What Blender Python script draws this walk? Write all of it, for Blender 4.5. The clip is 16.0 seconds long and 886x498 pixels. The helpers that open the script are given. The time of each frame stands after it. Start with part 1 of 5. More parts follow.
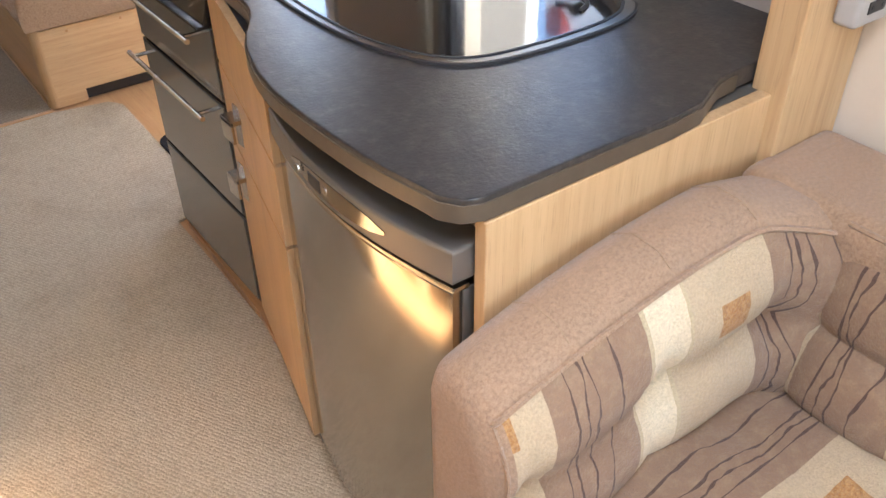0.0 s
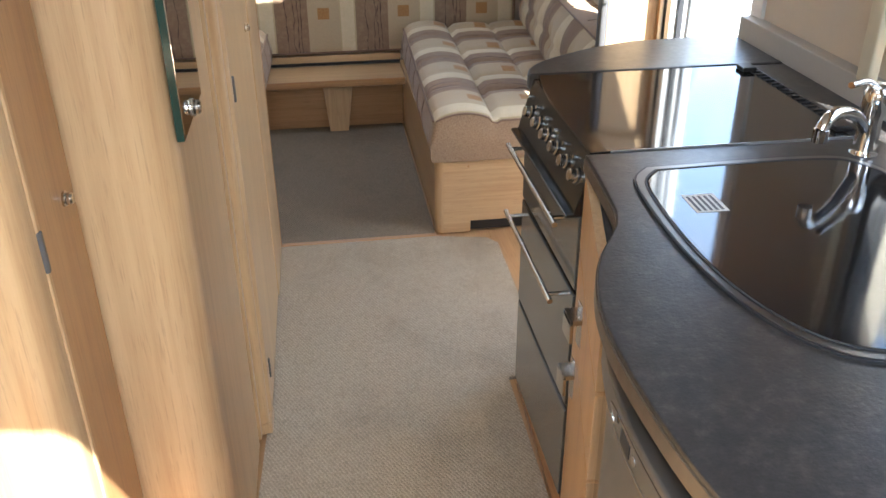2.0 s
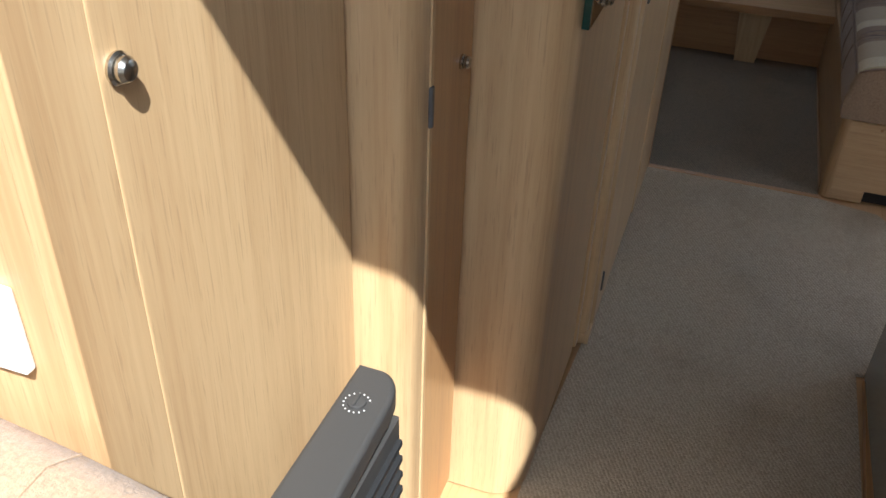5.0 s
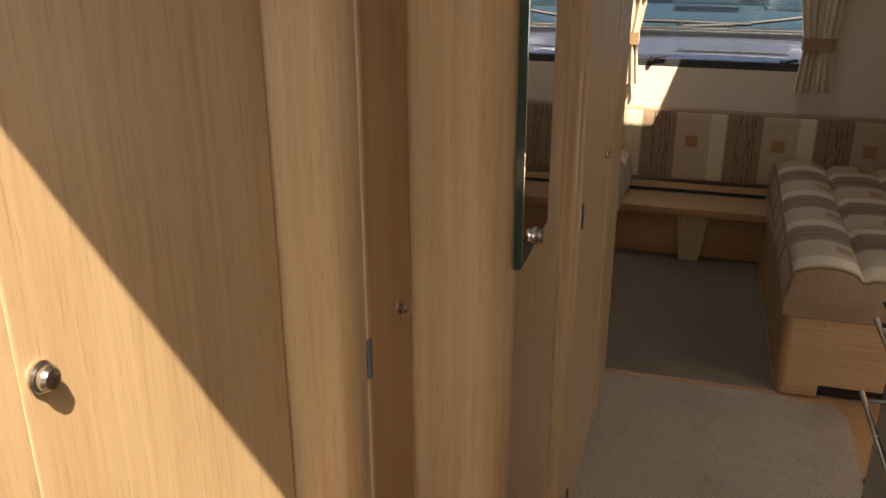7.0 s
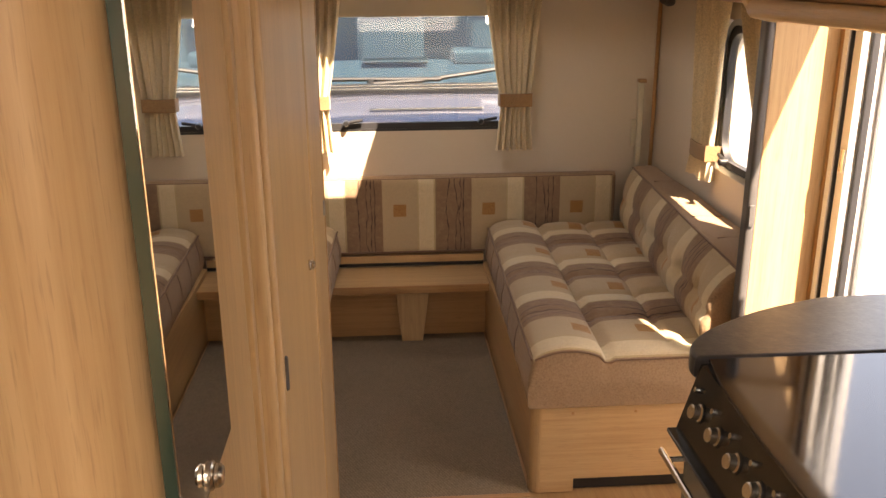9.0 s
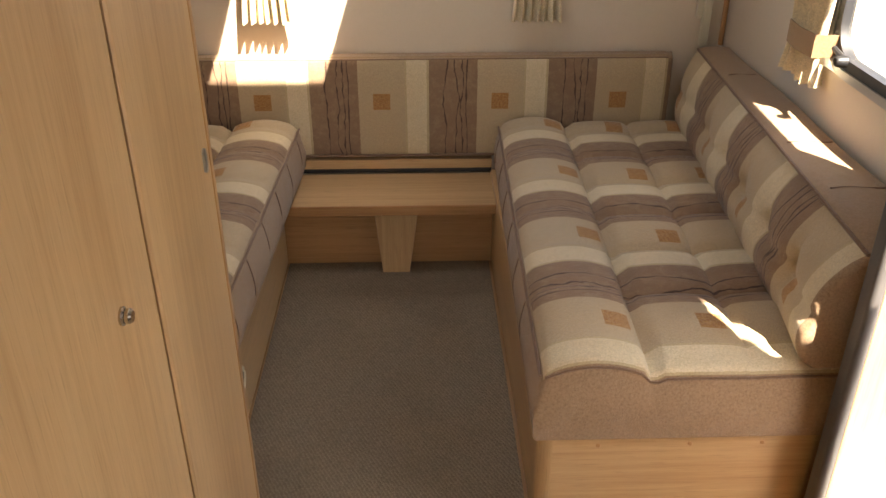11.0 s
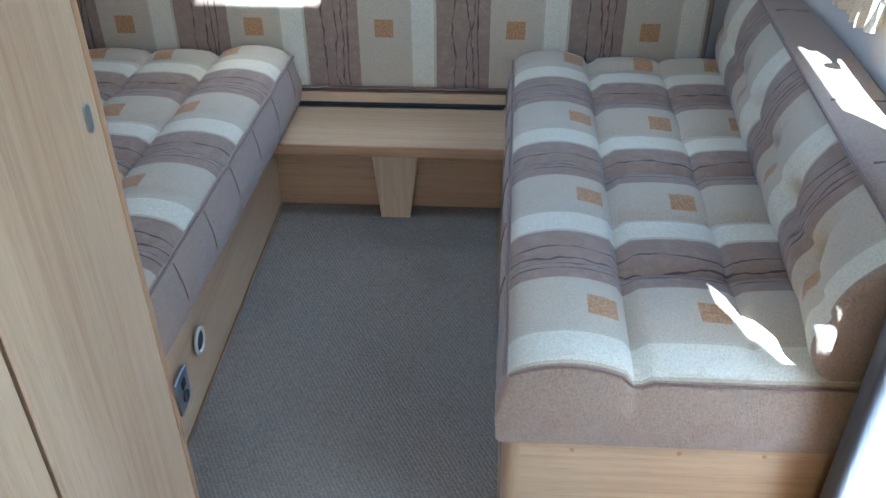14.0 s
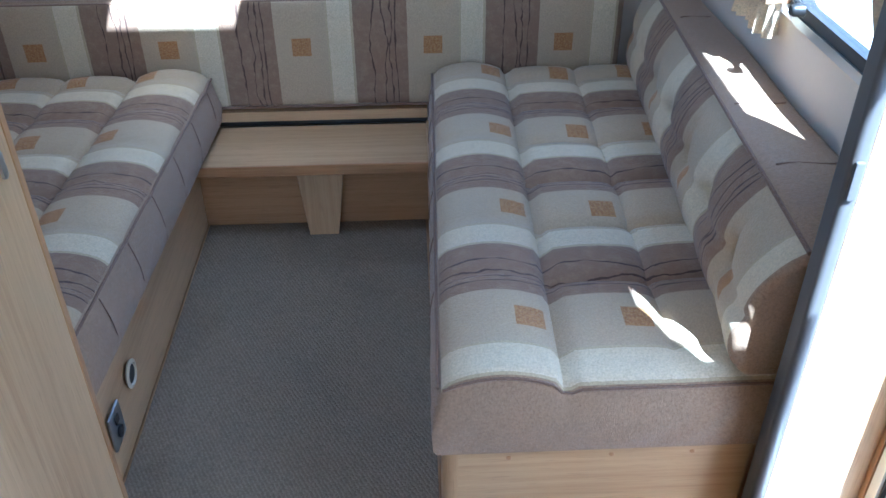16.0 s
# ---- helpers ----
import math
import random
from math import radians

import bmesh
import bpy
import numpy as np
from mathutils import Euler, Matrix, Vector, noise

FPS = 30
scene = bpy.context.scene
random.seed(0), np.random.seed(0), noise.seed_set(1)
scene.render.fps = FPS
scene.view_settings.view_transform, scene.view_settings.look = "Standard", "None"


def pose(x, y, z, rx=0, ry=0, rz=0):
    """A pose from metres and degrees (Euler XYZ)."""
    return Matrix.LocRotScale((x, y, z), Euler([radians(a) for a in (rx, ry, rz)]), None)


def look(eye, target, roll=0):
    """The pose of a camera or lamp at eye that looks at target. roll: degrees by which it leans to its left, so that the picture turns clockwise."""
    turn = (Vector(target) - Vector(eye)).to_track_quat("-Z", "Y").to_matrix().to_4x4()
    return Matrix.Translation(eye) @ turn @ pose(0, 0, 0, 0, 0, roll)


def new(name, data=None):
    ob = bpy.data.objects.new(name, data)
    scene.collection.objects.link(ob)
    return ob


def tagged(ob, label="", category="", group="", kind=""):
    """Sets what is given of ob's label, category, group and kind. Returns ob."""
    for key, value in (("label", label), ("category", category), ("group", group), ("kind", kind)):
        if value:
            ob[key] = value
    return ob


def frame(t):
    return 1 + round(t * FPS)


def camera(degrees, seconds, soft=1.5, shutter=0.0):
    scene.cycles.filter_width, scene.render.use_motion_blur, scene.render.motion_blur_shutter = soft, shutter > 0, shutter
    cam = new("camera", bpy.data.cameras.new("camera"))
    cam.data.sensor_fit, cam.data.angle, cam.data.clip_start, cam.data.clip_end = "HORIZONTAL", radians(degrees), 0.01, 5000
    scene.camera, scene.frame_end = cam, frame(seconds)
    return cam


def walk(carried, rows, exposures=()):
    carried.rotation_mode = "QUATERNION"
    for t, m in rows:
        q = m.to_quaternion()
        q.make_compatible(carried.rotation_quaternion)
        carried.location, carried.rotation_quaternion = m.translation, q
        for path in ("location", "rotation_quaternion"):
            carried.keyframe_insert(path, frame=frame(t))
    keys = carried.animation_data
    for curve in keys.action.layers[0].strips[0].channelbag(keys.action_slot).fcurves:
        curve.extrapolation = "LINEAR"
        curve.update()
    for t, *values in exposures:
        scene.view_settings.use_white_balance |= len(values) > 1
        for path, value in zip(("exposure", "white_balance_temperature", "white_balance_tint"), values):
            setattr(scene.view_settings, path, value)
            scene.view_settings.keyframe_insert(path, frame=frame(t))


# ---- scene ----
cam = camera(54.5, 16.0)
PATH = [
    (0, (-0.228, -3.041, 1.45), (0.716, -1.756, 0.243), -0.7),
    (0.5, (-0.219, -3.001, 1.458), (0.64, -1.592, 0.328), -0.5),
    (1, (-0.163, -2.939, 1.47), (0.493, -1.379, 0.405), -1.0),
    (1.5, (-0.11, -2.884, 1.478), (0.332, -1.21, 0.477), -0.6),
    (2, (-0.094, -2.87, 1.493), (0.153, -1.125, 0.548), -0.4),
    (2.5, (-0.086, -2.864, 1.494), (-0.049, -1.072, 0.607), 0.3),
    (3, (-0.096, -2.865, 1.491), (-0.284, -1.081, 0.607), 0.9),
    (3.5, (-0.108, -2.852, 1.472), (-0.487, -1.129, 0.529), 2.4),
    (4, (-0.112, -2.845, 1.459), (-0.598, -1.224, 0.392), 2.5),
    (4.2, (-0.114, -2.841, 1.452), (-0.633, -1.271, 0.328), 2.5),
    (6.3, (-0.092, -2.793, 1.465), (-0.587, -1.165, 0.413), 0.9),
    (6.5, (-0.085, -2.791, 1.488), (-0.587, -1.101, 0.542), 0.6),
    (7, (-0.081, -2.796, 1.524), (-0.605, -1.004, 0.807), -0.1),
    (7.5, (-0.09, -2.764, 1.552), (-0.499, -0.861, 1.094), 0.5),
    (8, (-0.131, -2.622, 1.553), (-0.333, -0.679, 1.126), 0.8),
    (8.5, (-0.173, -2.434, 1.54), (-0.156, -0.494, 1.055), -0.1),
    (9, (-0.123, -2.24, 1.518), (0.003, -0.34, 0.906), -0.4),
    (9.5, (-0.019, -1.999, 1.53), (0.06, -0.114, 0.865), -0.9),
    (10, (0.024, -1.81, 1.52), (0.078, 0.034, 0.748), -2.4),
    (10.2, (0.01, -1.698, 1.51), (0.116, 0.131, 0.707), -0.9),
    (12.3, (0.184, -1.076, 1.445), (0.13, 0.557, 0.291), 1.4),
    (12.5, (0.196, -1.069, 1.448), (0.153, 0.569, 0.301), 1.5),
    (13, (0.225, -1.058, 1.446), (0.24, 0.59, 0.313), 0.6),
    (13.5, (0.243, -1.064, 1.443), (0.24, 0.584, 0.31), -0.3),
    (14, (0.239, -1.061, 1.441), (0.148, 0.581, 0.303), -0.2),
    (14.5, (0.236, -1.05, 1.449), (0.142, 0.603, 0.327), -0.1),
    (15, (0.247, -1.052, 1.449), (0.152, 0.614, 0.346), -0.2),
    (15.5, (0.262, -1.06, 1.452), (0.25, 0.61, 0.351), 0.0),
    (16, (0.252, -1.066, 1.48), (0.314, 0.581, 0.346), -0.5),
]
EXPOSURES = [(0, 3.28, 6100, 12), (0.5, 3.2, 6400, 11), (1.0, 3.28, 6300, 9), (1.5, 3.2, 6400, 8), (2.0, 3.1, 5800, 6), (2.5, 2.68, 5500, 6), (3.0, 2.65, 6300, 9), (3.5, 2.2, 5900, 2), (4.2, 1.8, 5500, 3), (6.3, 0.98, 6300, 9), (6.5, 1.0, 6500, 9),
             (7.0, 1.45, 7400, 14), (7.5, 2.2, 8600, 18), (8.0, 2.55, 7000, 13), (8.5, 2.6, 8000, 16), (9.0, 2.58, 9100, 22), (10.2, 2.58, 9300, 21), (12.3, 3.36, 4180, 0), (13.5, 3.36, 4180, -1), (14.5, 3.5, 4180, -2), (15.5, 3.44, 4220, 0), (16, 3.08, 4270, 2)]
walk(cam, [(t, look(eye, target, roll)) for t, eye, target, roll in PATH], EXPOSURES)

# ---- world and sun ----
SUN_DIR = Vector((-0.55, 1.0, -1.6)).normalized()
world = bpy.data.worlds.new("world")
scene.world = world
world.use_nodes = True
wn = world.node_tree.nodes
sky = wn.new("ShaderNodeTexSky")
sky.sky_type = "NISHITA"
sky.sun_disc = False
sky.sun_elevation = math.asin(-SUN_DIR.z)
sky.sun_rotation = math.atan2(-SUN_DIR.x, -SUN_DIR.y)
# broken white cloud over the blue
grey, lift, cloud, edge, mixed = (wn.new("ShaderNode" + k) for k in ("RGBToBW", "Math", "TexNoise", "ValToRGB", "Mix"))
lift.operation = "MULTIPLY"
lift.inputs[1].default_value = 1.9
cloud.inputs["Scale"].default_value = 2.6
cloud.inputs["Detail"].default_value = 6
cloud.inputs["Roughness"].default_value = 0.6
edge.color_ramp.elements[0].position, edge.color_ramp.elements[1].position = 0.48, 0.66
mixed.data_type = "RGBA"
for a, b in ((sky.outputs[0], grey.inputs[0]), (grey.outputs[0], lift.inputs[0]), (cloud.outputs[0], edge.inputs[0]), (edge.outputs[0], mixed.inputs[0]),
             (sky.outputs[0], mixed.inputs[6]), (lift.outputs[0], mixed.inputs[7]), (mixed.outputs[2], wn["Background"].inputs[0])):
    world.node_tree.links.new(a, b)
wn["Background"].inputs[1].default_value = 0.15
sun_data = bpy.data.lights.new("sun", "SUN")
sun_data.energy = 5.0
sun_data.angle = radians(0.5)
sun_data.color = (1.0, 0.95, 0.86)
sun = new("sun", sun_data)
sun.matrix_world = look((4, -6, 9), Vector((4, -6, 9)) + SUN_DIR)


def window_lamp(name, eye, target, sx, sy, power):
    """Sky light entering through one opening."""
    d = bpy.data.lights.new(name, "AREA")
    d.shape, d.size, d.size_y, d.energy, d.color = "RECTANGLE", sx, sy, power, (0.86, 0.93, 1.0)
    o = new(name, d)
    o.matrix_world = look(eye, target)
    return o


window_lamp("sky_rear_roof", (-0.06, -3.0, 2.02), (-0.06, -2.95, 0), 0.66, 0.6, 2.0)
window_lamp("sky_front_roof", (0.03, 0.72, 2.02), (0.03, 0.73, 0), 0.34, 0.36, 0.5)
window_lamp("sky_door", (1.20, -0.42, 1.0), (0, -0.42, 0.7), 0.5, 1.7, 0.5)
window_lamp("sky_rear", (0.0, -4.68, 1.2), (0, -3, 1.0), 1.3, 0.6, 0.7)


# ---- materials ----
class N:
    """Small wrapper to wire shader nodes."""

    def __init__(self, name):
        self.m = bpy.data.materials.new(name)
        self.m.use_nodes = True
        self.t = self.m.node_tree
        self.b = self.t.nodes["Principled BSDF"]

    def node(self, kind, **kw):
        n = self.t.nodes.new(kind)
        for k, v in kw.items():
            if k in n.inputs.keys():
                self.put(n.inputs[k], v)
        return n

    def put(self, sock, v):
        if isinstance(v, bpy.types.NodeSocket):
            self.t.links.new(v, sock)
        else:
            sock.default_value = v

    def math(self, op, a, b=0.0, c=0.0):
        n = self.t.nodes.new("ShaderNodeMath")
        n.operation = op
        for i, v in enumerate((a, b, c)):
            self.put(n.inputs[i], v)
        return n.outputs[0]

    def mix(self, f, a, b):
        n = self.t.nodes.new("ShaderNodeMix")
        n.data_type = "RGBA"
        self.put(n.inputs[0], f)
        self.put(n.inputs[6], a)
        self.put(n.inputs[7], b)
        return n.outputs[2]

    def coords(self, scale=(1, 1, 1), which="Object"):
        tc = self.t.nodes.new("ShaderNodeTexCoord")
        mp = self.t.nodes.new("ShaderNodeMapping")
        mp.inputs["Scale"].default_value = scale
        self.t.links.new(tc.outputs[which], mp.inputs[0])
        return mp.outputs[0]

    def noise(self, vec, scale, detail=3, rough=0.5):
        n = self.t.nodes.new("ShaderNodeTexNoise")
        self.put(n.inputs["Vector"], vec)
        n.inputs["Scale"].default_value = scale
        n.inputs["Detail"].default_value = detail
        n.inputs["Roughness"].default_value = rough
        return n.outputs[0]

    def ramp(self, f, stops, mode="LINEAR"):
        n = self.t.nodes.new("ShaderNodeValToRGB")
        n.color_ramp.interpolation = mode
        e = n.color_ramp.elements
        while len(e) < len(stops):
            e.new(0.5)
        for el, (p, c) in zip(e, stops):
            el.position = p
            el.color = (*c, 1) if len(c) == 3 else c
        self.put(n.inputs[0], f)
        return n.outputs[0]

    def bump(self, h, strength, dist=0.002):
        n = self.t.nodes.new("ShaderNodeBump")
        n.inputs["Strength"].default_value = strength
        n.inputs["Distance"].default_value = dist
        self.put(n.inputs["Height"], h)
        self.t.links.new(n.outputs[0], self.b.inputs["Normal"])

    def out(self, color=None, rough=None, metal=None, spec=None):
        for key, v in (("Base Color", color), ("Roughness", rough), ("Metallic", metal), ("Specular IOR Level", spec)):
            if v is not None:
                if key == "Base Color" and isinstance(v, tuple) and len(v) == 3:
                    v = (*v, 1)
                self.put(self.b.inputs[key], v)
        return self.m


def wood(name, axis, light, dark, rough=0.38):
    """Printed oak foil: broad bands, wavering grain lines and short dark pores, all drawn out along one axis."""
    n = N(name)
    stretch = lambda along, across: {"x": (along, across, across), "y": (across, along, across), "z": (across, across, along)}[axis]
    band = n.noise(n.coords(stretch(0.5, 9)), 1.0, 4, 0.55)
    grain = n.noise(n.coords(stretch(2.2, 75)), 1.0, 5, 0.65)
    pore = n.noise(n.coords(stretch(14, 330)), 1.0, 3, 0.6)
    big = n.noise(n.coords((1, 1, 1)), 1.7, 2)
    k = n.math("ADD", n.math("MULTIPLY", band, 0.45), n.math("MULTIPLY", grain, 0.55))
    c = n.ramp(k, [(0.34, dark), (0.47, tuple(0.4 * d + 0.6 * l for d, l in zip(dark, light))), (0.60, light)])
    c = n.mix(n.math("MULTIPLY", big, 0.16), c, (*dark, 1))
    c = n.mix(n.math("MULTIPLY", n.ramp(pore, [(0.56, (0, 0, 0)), (0.70, (1, 1, 1))]), 0.42), c, (*[d * 0.66 for d in dark], 1))
    n.bump(n.math("ADD", pore, grain), 0.10, 0.0006)
    return n.out(c, n.math("ADD", n.math("MULTIPLY", grain, 0.14), rough - 0.07), spec=0.4)


LIGHT, DARK = (0.60, 0.41, 0.22), (0.44, 0.27, 0.13)
WOOD_Z = wood("oak_foil_upright", "z", LIGHT, DARK)
WOOD_X = wood("oak_foil_across", "x", LIGHT, DARK)
WOOD_Y = wood("oak_foil_along", "y", LIGHT, DARK)
TRIM_Z = wood("oak_trim_upright", "z", (0.48, 0.27, 0.12), (0.33, 0.165, 0.065), 0.32)
TRIM_X = wood("oak_trim_across", "x", (0.48, 0.27, 0.12), (0.33, 0.165, 0.065), 0.32)
TRIM_Y = wood("oak_trim_along", "y", (0.48, 0.27, 0.12), (0.33, 0.165, 0.065), 0.32)
VINYL = wood("wood_vinyl_floor", "y", (0.50, 0.30, 0.14), (0.36, 0.19, 0.08), 0.3)


def carpet_material(name, a, b):
    n = N(name)
    v = n.coords()
    w = n.t.nodes.new("ShaderNodeTexVoronoi")
    n.put(w.inputs["Vector"], v)
    w.inputs["Scale"].default_value = 210
    fl = n.noise(v, 120, 2)
    st = n.noise(v, 3.2, 4, 0.6)
    c = n.mix(fl, (*a, 1), (*b, 1))
    c = n.mix(n.math("MULTIPLY", n.ramp(st, [(0.5, (0, 0, 0)), (0.72, (1, 1, 1))]), 0.35), c, (*[0.62 * k for k in a], 1))
    weave = n.t.nodes.new("ShaderNodeTexWave")
    weave.bands_direction = "DIAGONAL"
    n.put(weave.inputs["Vector"], n.coords((1, 0.55, 1)))
    weave.inputs["Scale"].default_value = 62
    weave.inputs["Distortion"].default_value = 2.5
    weave.inputs["Detail"].default_value = 2
    weave.inputs["Detail Scale"].default_value = 3.0
    pile = n.math("ADD", n.math("MULTIPLY", w.outputs["Distance"], 0.7), n.math("MULTIPLY", weave.outputs["Fac"], 0.3))
    dots = n.ramp(pile, [(0.15, (1, 1, 1)), (0.75, (0.45, 0.45, 0.45))])
    mm = n.t.nodes.new("ShaderNodeMix")
    mm.data_type, mm.blend_type = "RGBA", "MULTIPLY"
    mm.inputs[0].default_value = 0.6
    n.put(mm.inputs[6], c)
    n.put(mm.inputs[7], dots)
    n.bump(pile, 0.8, 0.003)
    return n.out(mm.outputs[2], 0.95, spec=0.1)


CARPET = carpet_material("beige_loop_carpet", (0.47, 0.385, 0.275), (0.62, 0.52, 0.385))
# aisle carpet again, with the lounge's shade put into darker colours
CARPET_LOUNGE = carpet_material("shaded_loop_carpet", (0.245, 0.192, 0.134), (0.345, 0.277, 0.198))


def plain_fabric(name, col):
    n = N(name)
    v = n.coords()
    f = n.noise(v, 185, 4, 0.8)
    s = n.noise(v, 9, 4)
    c = n.mix(n.math("MULTIPLY", n.ramp(f, [(0.36, (0, 0, 0)), (0.68, (1, 1, 1))]), 0.75), (*[min(1, k * 1.1) for k in col], 1), (*[k * 0.5 for k in col], 1))
    c = n.mix(n.math("MULTIPLY", s, 0.25), c, (*[min(1, k * 1.25) for k in col], 1))
    n.bump(f, 0.8, 0.003)
    n.b.inputs["Sheen Weight"].default_value = 0.25
    return n.out(c, 0.92, spec=0.1)


SUEDE = plain_fabric("brown_chenille", (0.37, 0.25, 0.155))
SUEDE_TOP = plain_fabric("tan_chenille", (0.37, 0.245, 0.157))
PIPING = plain_fabric("brown_piping", (0.24, 0.15, 0.10))
CURTAIN = plain_fabric("cream_curtain", (0.78, 0.66, 0.46))
TIEBAND = plain_fabric("tan_tieback", (0.34, 0.21, 0.11))


def stripe_fabric(name, sv):
    """Cream, beige and brown stripes with tan squares and dark wandering threads; u runs across the stripes, v along them, in metres."""
    n = N(name)
    uv = n.t.nodes.new("ShaderNodeUVMap")
    sep = n.t.nodes.new("ShaderNodeSeparateXYZ")
    n.t.links.new(uv.outputs[0], sep.inputs[0])
    per = 0.39
    wob = n.noise(n.coords((1, 1, 1)), 60, 2)
    u0 = n.math("ADD", sep.outputs[0], n.math("MULTIPLY", n.math("SUBTRACT", wob, 0.5), 0.003))
    u = n.math("FRACT", n.math("DIVIDE", u0, per))
    cream, beige, brown, edge = (0.75, 0.64, 0.44), (0.54, 0.42, 0.27), (0.285, 0.18, 0.114), (0.57, 0.46, 0.28)
    c = n.ramp(u, [(0.0, edge), (0.018, cream), (0.185, edge), (0.20, beige), (0.59, brown)], "CONSTANT")
    mott = n.noise(n.coords((1, 1, 1)), 42, 4, 0.7)
    c = n.mix(n.math("MULTIPLY", n.ramp(mott, [(0.45, (0, 0, 0)), (0.7, (1, 1, 1))]), 0.22), c, (0.60, 0.47, 0.27, 1))
    # squares
    v = sep.outputs[1]
    du = n.math("LESS_THAN", n.math("ABSOLUTE", n.math("SUBTRACT", u, 0.40)), 0.072)
    fv = n.math("FRACT", n.math("DIVIDE", v, sv))
    dv = n.math("LESS_THAN", n.math("ABSOLUTE", n.math("SUBTRACT", fv, 0.5)), 0.0275 / sv)
    sq = n.math("MULTIPLY", du, dv)
    sqc = n.ramp(n.noise(n.coords((1, 1, 1)), 180, 3, 0.7), [(0.4, (0.36, 0.17, 0.05)), (0.6, (0.52, 0.29, 0.11))])
    c = n.mix(sq, c, sqc)
    # threads
    for base, amp, sc, seed in ((0.72, 0.055, 9, 0.0), (0.77, 0.06, 8, 7.3), (0.86, 0.05, 7, 3.1), (0.68, 0.03, 5, 11.7)):
        cmb = n.t.nodes.new("ShaderNodeCombineXYZ")
        n.put(cmb.inputs[0], n.math("MULTIPLY", v, sc))
        n.put(cmb.inputs[1], n.math("ADD", n.math("FLOOR", n.math("DIVIDE", u0, per)), seed))
        nz = n.noise(cmb.outputs[0], 1.0, 3)
        d = n.math("ABSOLUTE", n.math("SUBTRACT", n.math("SUBTRACT", u, base), n.math("MULTIPLY", n.math("SUBTRACT", nz, 0.5), amp * 2.2)))
        w = n.math("MULTIPLY", n.noise(cmb.outputs[0], 3.0, 1), 0.022)
        c = n.mix(n.math("MULTIPLY", n.math("LESS_THAN", d, n.math("MAXIMUM", n.math("SUBTRACT", w, 0.007), 0.0018)), 0.9), c, (0.07, 0.038, 0.032, 1))
    f = n.noise(n.coords((1, 1, 1)), 260, 3, 0.7)
    c = n.mix(n.math("MULTIPLY", n.ramp(f, [(0.35, (0, 0, 0)), (0.7, (1, 1, 1))]), 0.34), c, (0.20, 0.15, 0.11, 1))
    n.bump(f, 0.9, 0.003)
    n.b.inputs["Sheen Weight"].default_value = 0.2
    return n.out(c, 0.9, spec=0.1)


STRIPE = stripe_fabric("striped_upholstery", 0.2)
STRIPE_BACK = stripe_fabric("striped_back_upholstery", 0.4)


def simple(name, col, rough, metal=0.0, spec=0.5, grain=40.0, amount=0.12, bumpy=0.0):
    n = N(name)
    v = n.coords()
    f = n.noise(v, grain, 4, 0.6)
    c = n.mix(n.math("MULTIPLY", f, amount * 2), (*col, 1), (*[k * 0.6 for k in col], 1))
    if bumpy:
        n.bump(f, bumpy, 0.001)
    return n.out(c, n.math("ADD", n.math("MULTIPLY", f, 0.12), max(rough - 0.06, 0.01)), metal, spec)


def worktop_material():
    n = N("dark_slate_laminate")
    v = n.coords()
    a = n.noise(v, 48, 6, 0.8)
    b = n.noise(v, 70, 4, 0.7)
    cloud = n.noise(v, 20, 5, 0.7)
    c = n.ramp(n.math("ADD", n.math("MULTIPLY", a, 0.6), n.math("MULTIPLY", cloud, 0.4)), [(0.38, (0.020, 0.019, 0.019)), (0.52, (0.040, 0.036, 0.034)), (0.66, (0.095, 0.084, 0.074))])
    c = n.mix(n.math("MULTIPLY", b, 0.35), c, (0.03, 0.028, 0.03, 1))
    n.bump(n.noise(v, 150, 4, 0.6), 0.35, 0.0015)
    return n.out(c, n.math("ADD", n.math("MULTIPLY", b, 0.18), 0.24), spec=0.55)


WORKTOP = worktop_material()
EDGE = simple("stone_edge_band", (0.105, 0.08, 0.056), 0.35, grain=60, amount=0.35)
RIMSTEEL = simple("dull_rim_steel", (0.20, 0.19, 0.175), 0.32, 1.0, grain=12, amount=0.05)
SATIN = simple("satin_nickel", (0.58, 0.55, 0.50), 0.25, 1.0, amount=0.05)
CHROME = simple("chrome", (0.78, 0.78, 0.78), 0.06, 1.0, amount=0.02)
ALU = simple("grey_aluminium", (0.50, 0.51, 0.52), 0.35, 0.9, amount=0.06)
ALUPL = simple("silver_grey_plastic", (0.40, 0.39, 0.375), 0.4, amount=0.05)
BLACK = simple("black_enamel", (0.012, 0.012, 0.013), 0.16, amount=0.05)
BLACKPL = simple("black_plastic", (0.02, 0.02, 0.021), 0.42, amount=0.1)
RUBBER = simple("dark_rubber", (0.025, 0.025, 0.028), 0.55, amount=0.1)
GREYTRIM = simple("grey_edge_trim", (0.10, 0.095, 0.095), 0.45, amount=0.12)
HEATER = simple("charcoal_plastic", (0.045, 0.042, 0.04), 0.45, bumpy=0.2, grain=400)
DARKGLASS = simple("smoked_glass", (0.018, 0.016, 0.016), 0.03, spec=0.6, amount=0.02)
DARKGLASS.node_tree.nodes["Principled BSDF"].inputs["IOR"].default_value = 1.7
OVENGLASS = simple("silver_oven_glass", (0.27, 0.265, 0.24), 0.12, 0.6, spec=0.6, grain=6, amount=0.08)
FRIDGE = simple("silver_fridge_skin", (0.42, 0.39, 0.34), 0.11, 0.95, grain=4, amount=0.06)
FRIDGEGREY = simple("grey_fridge_plastic", (0.17, 0.155, 0.135), 0.34, 0.4, amount=0.06)
WALLPAPER = simple("cream_wallboard", (0.66, 0.57, 0.46), 0.7, grain=90, amount=0.06, bumpy=0.15)
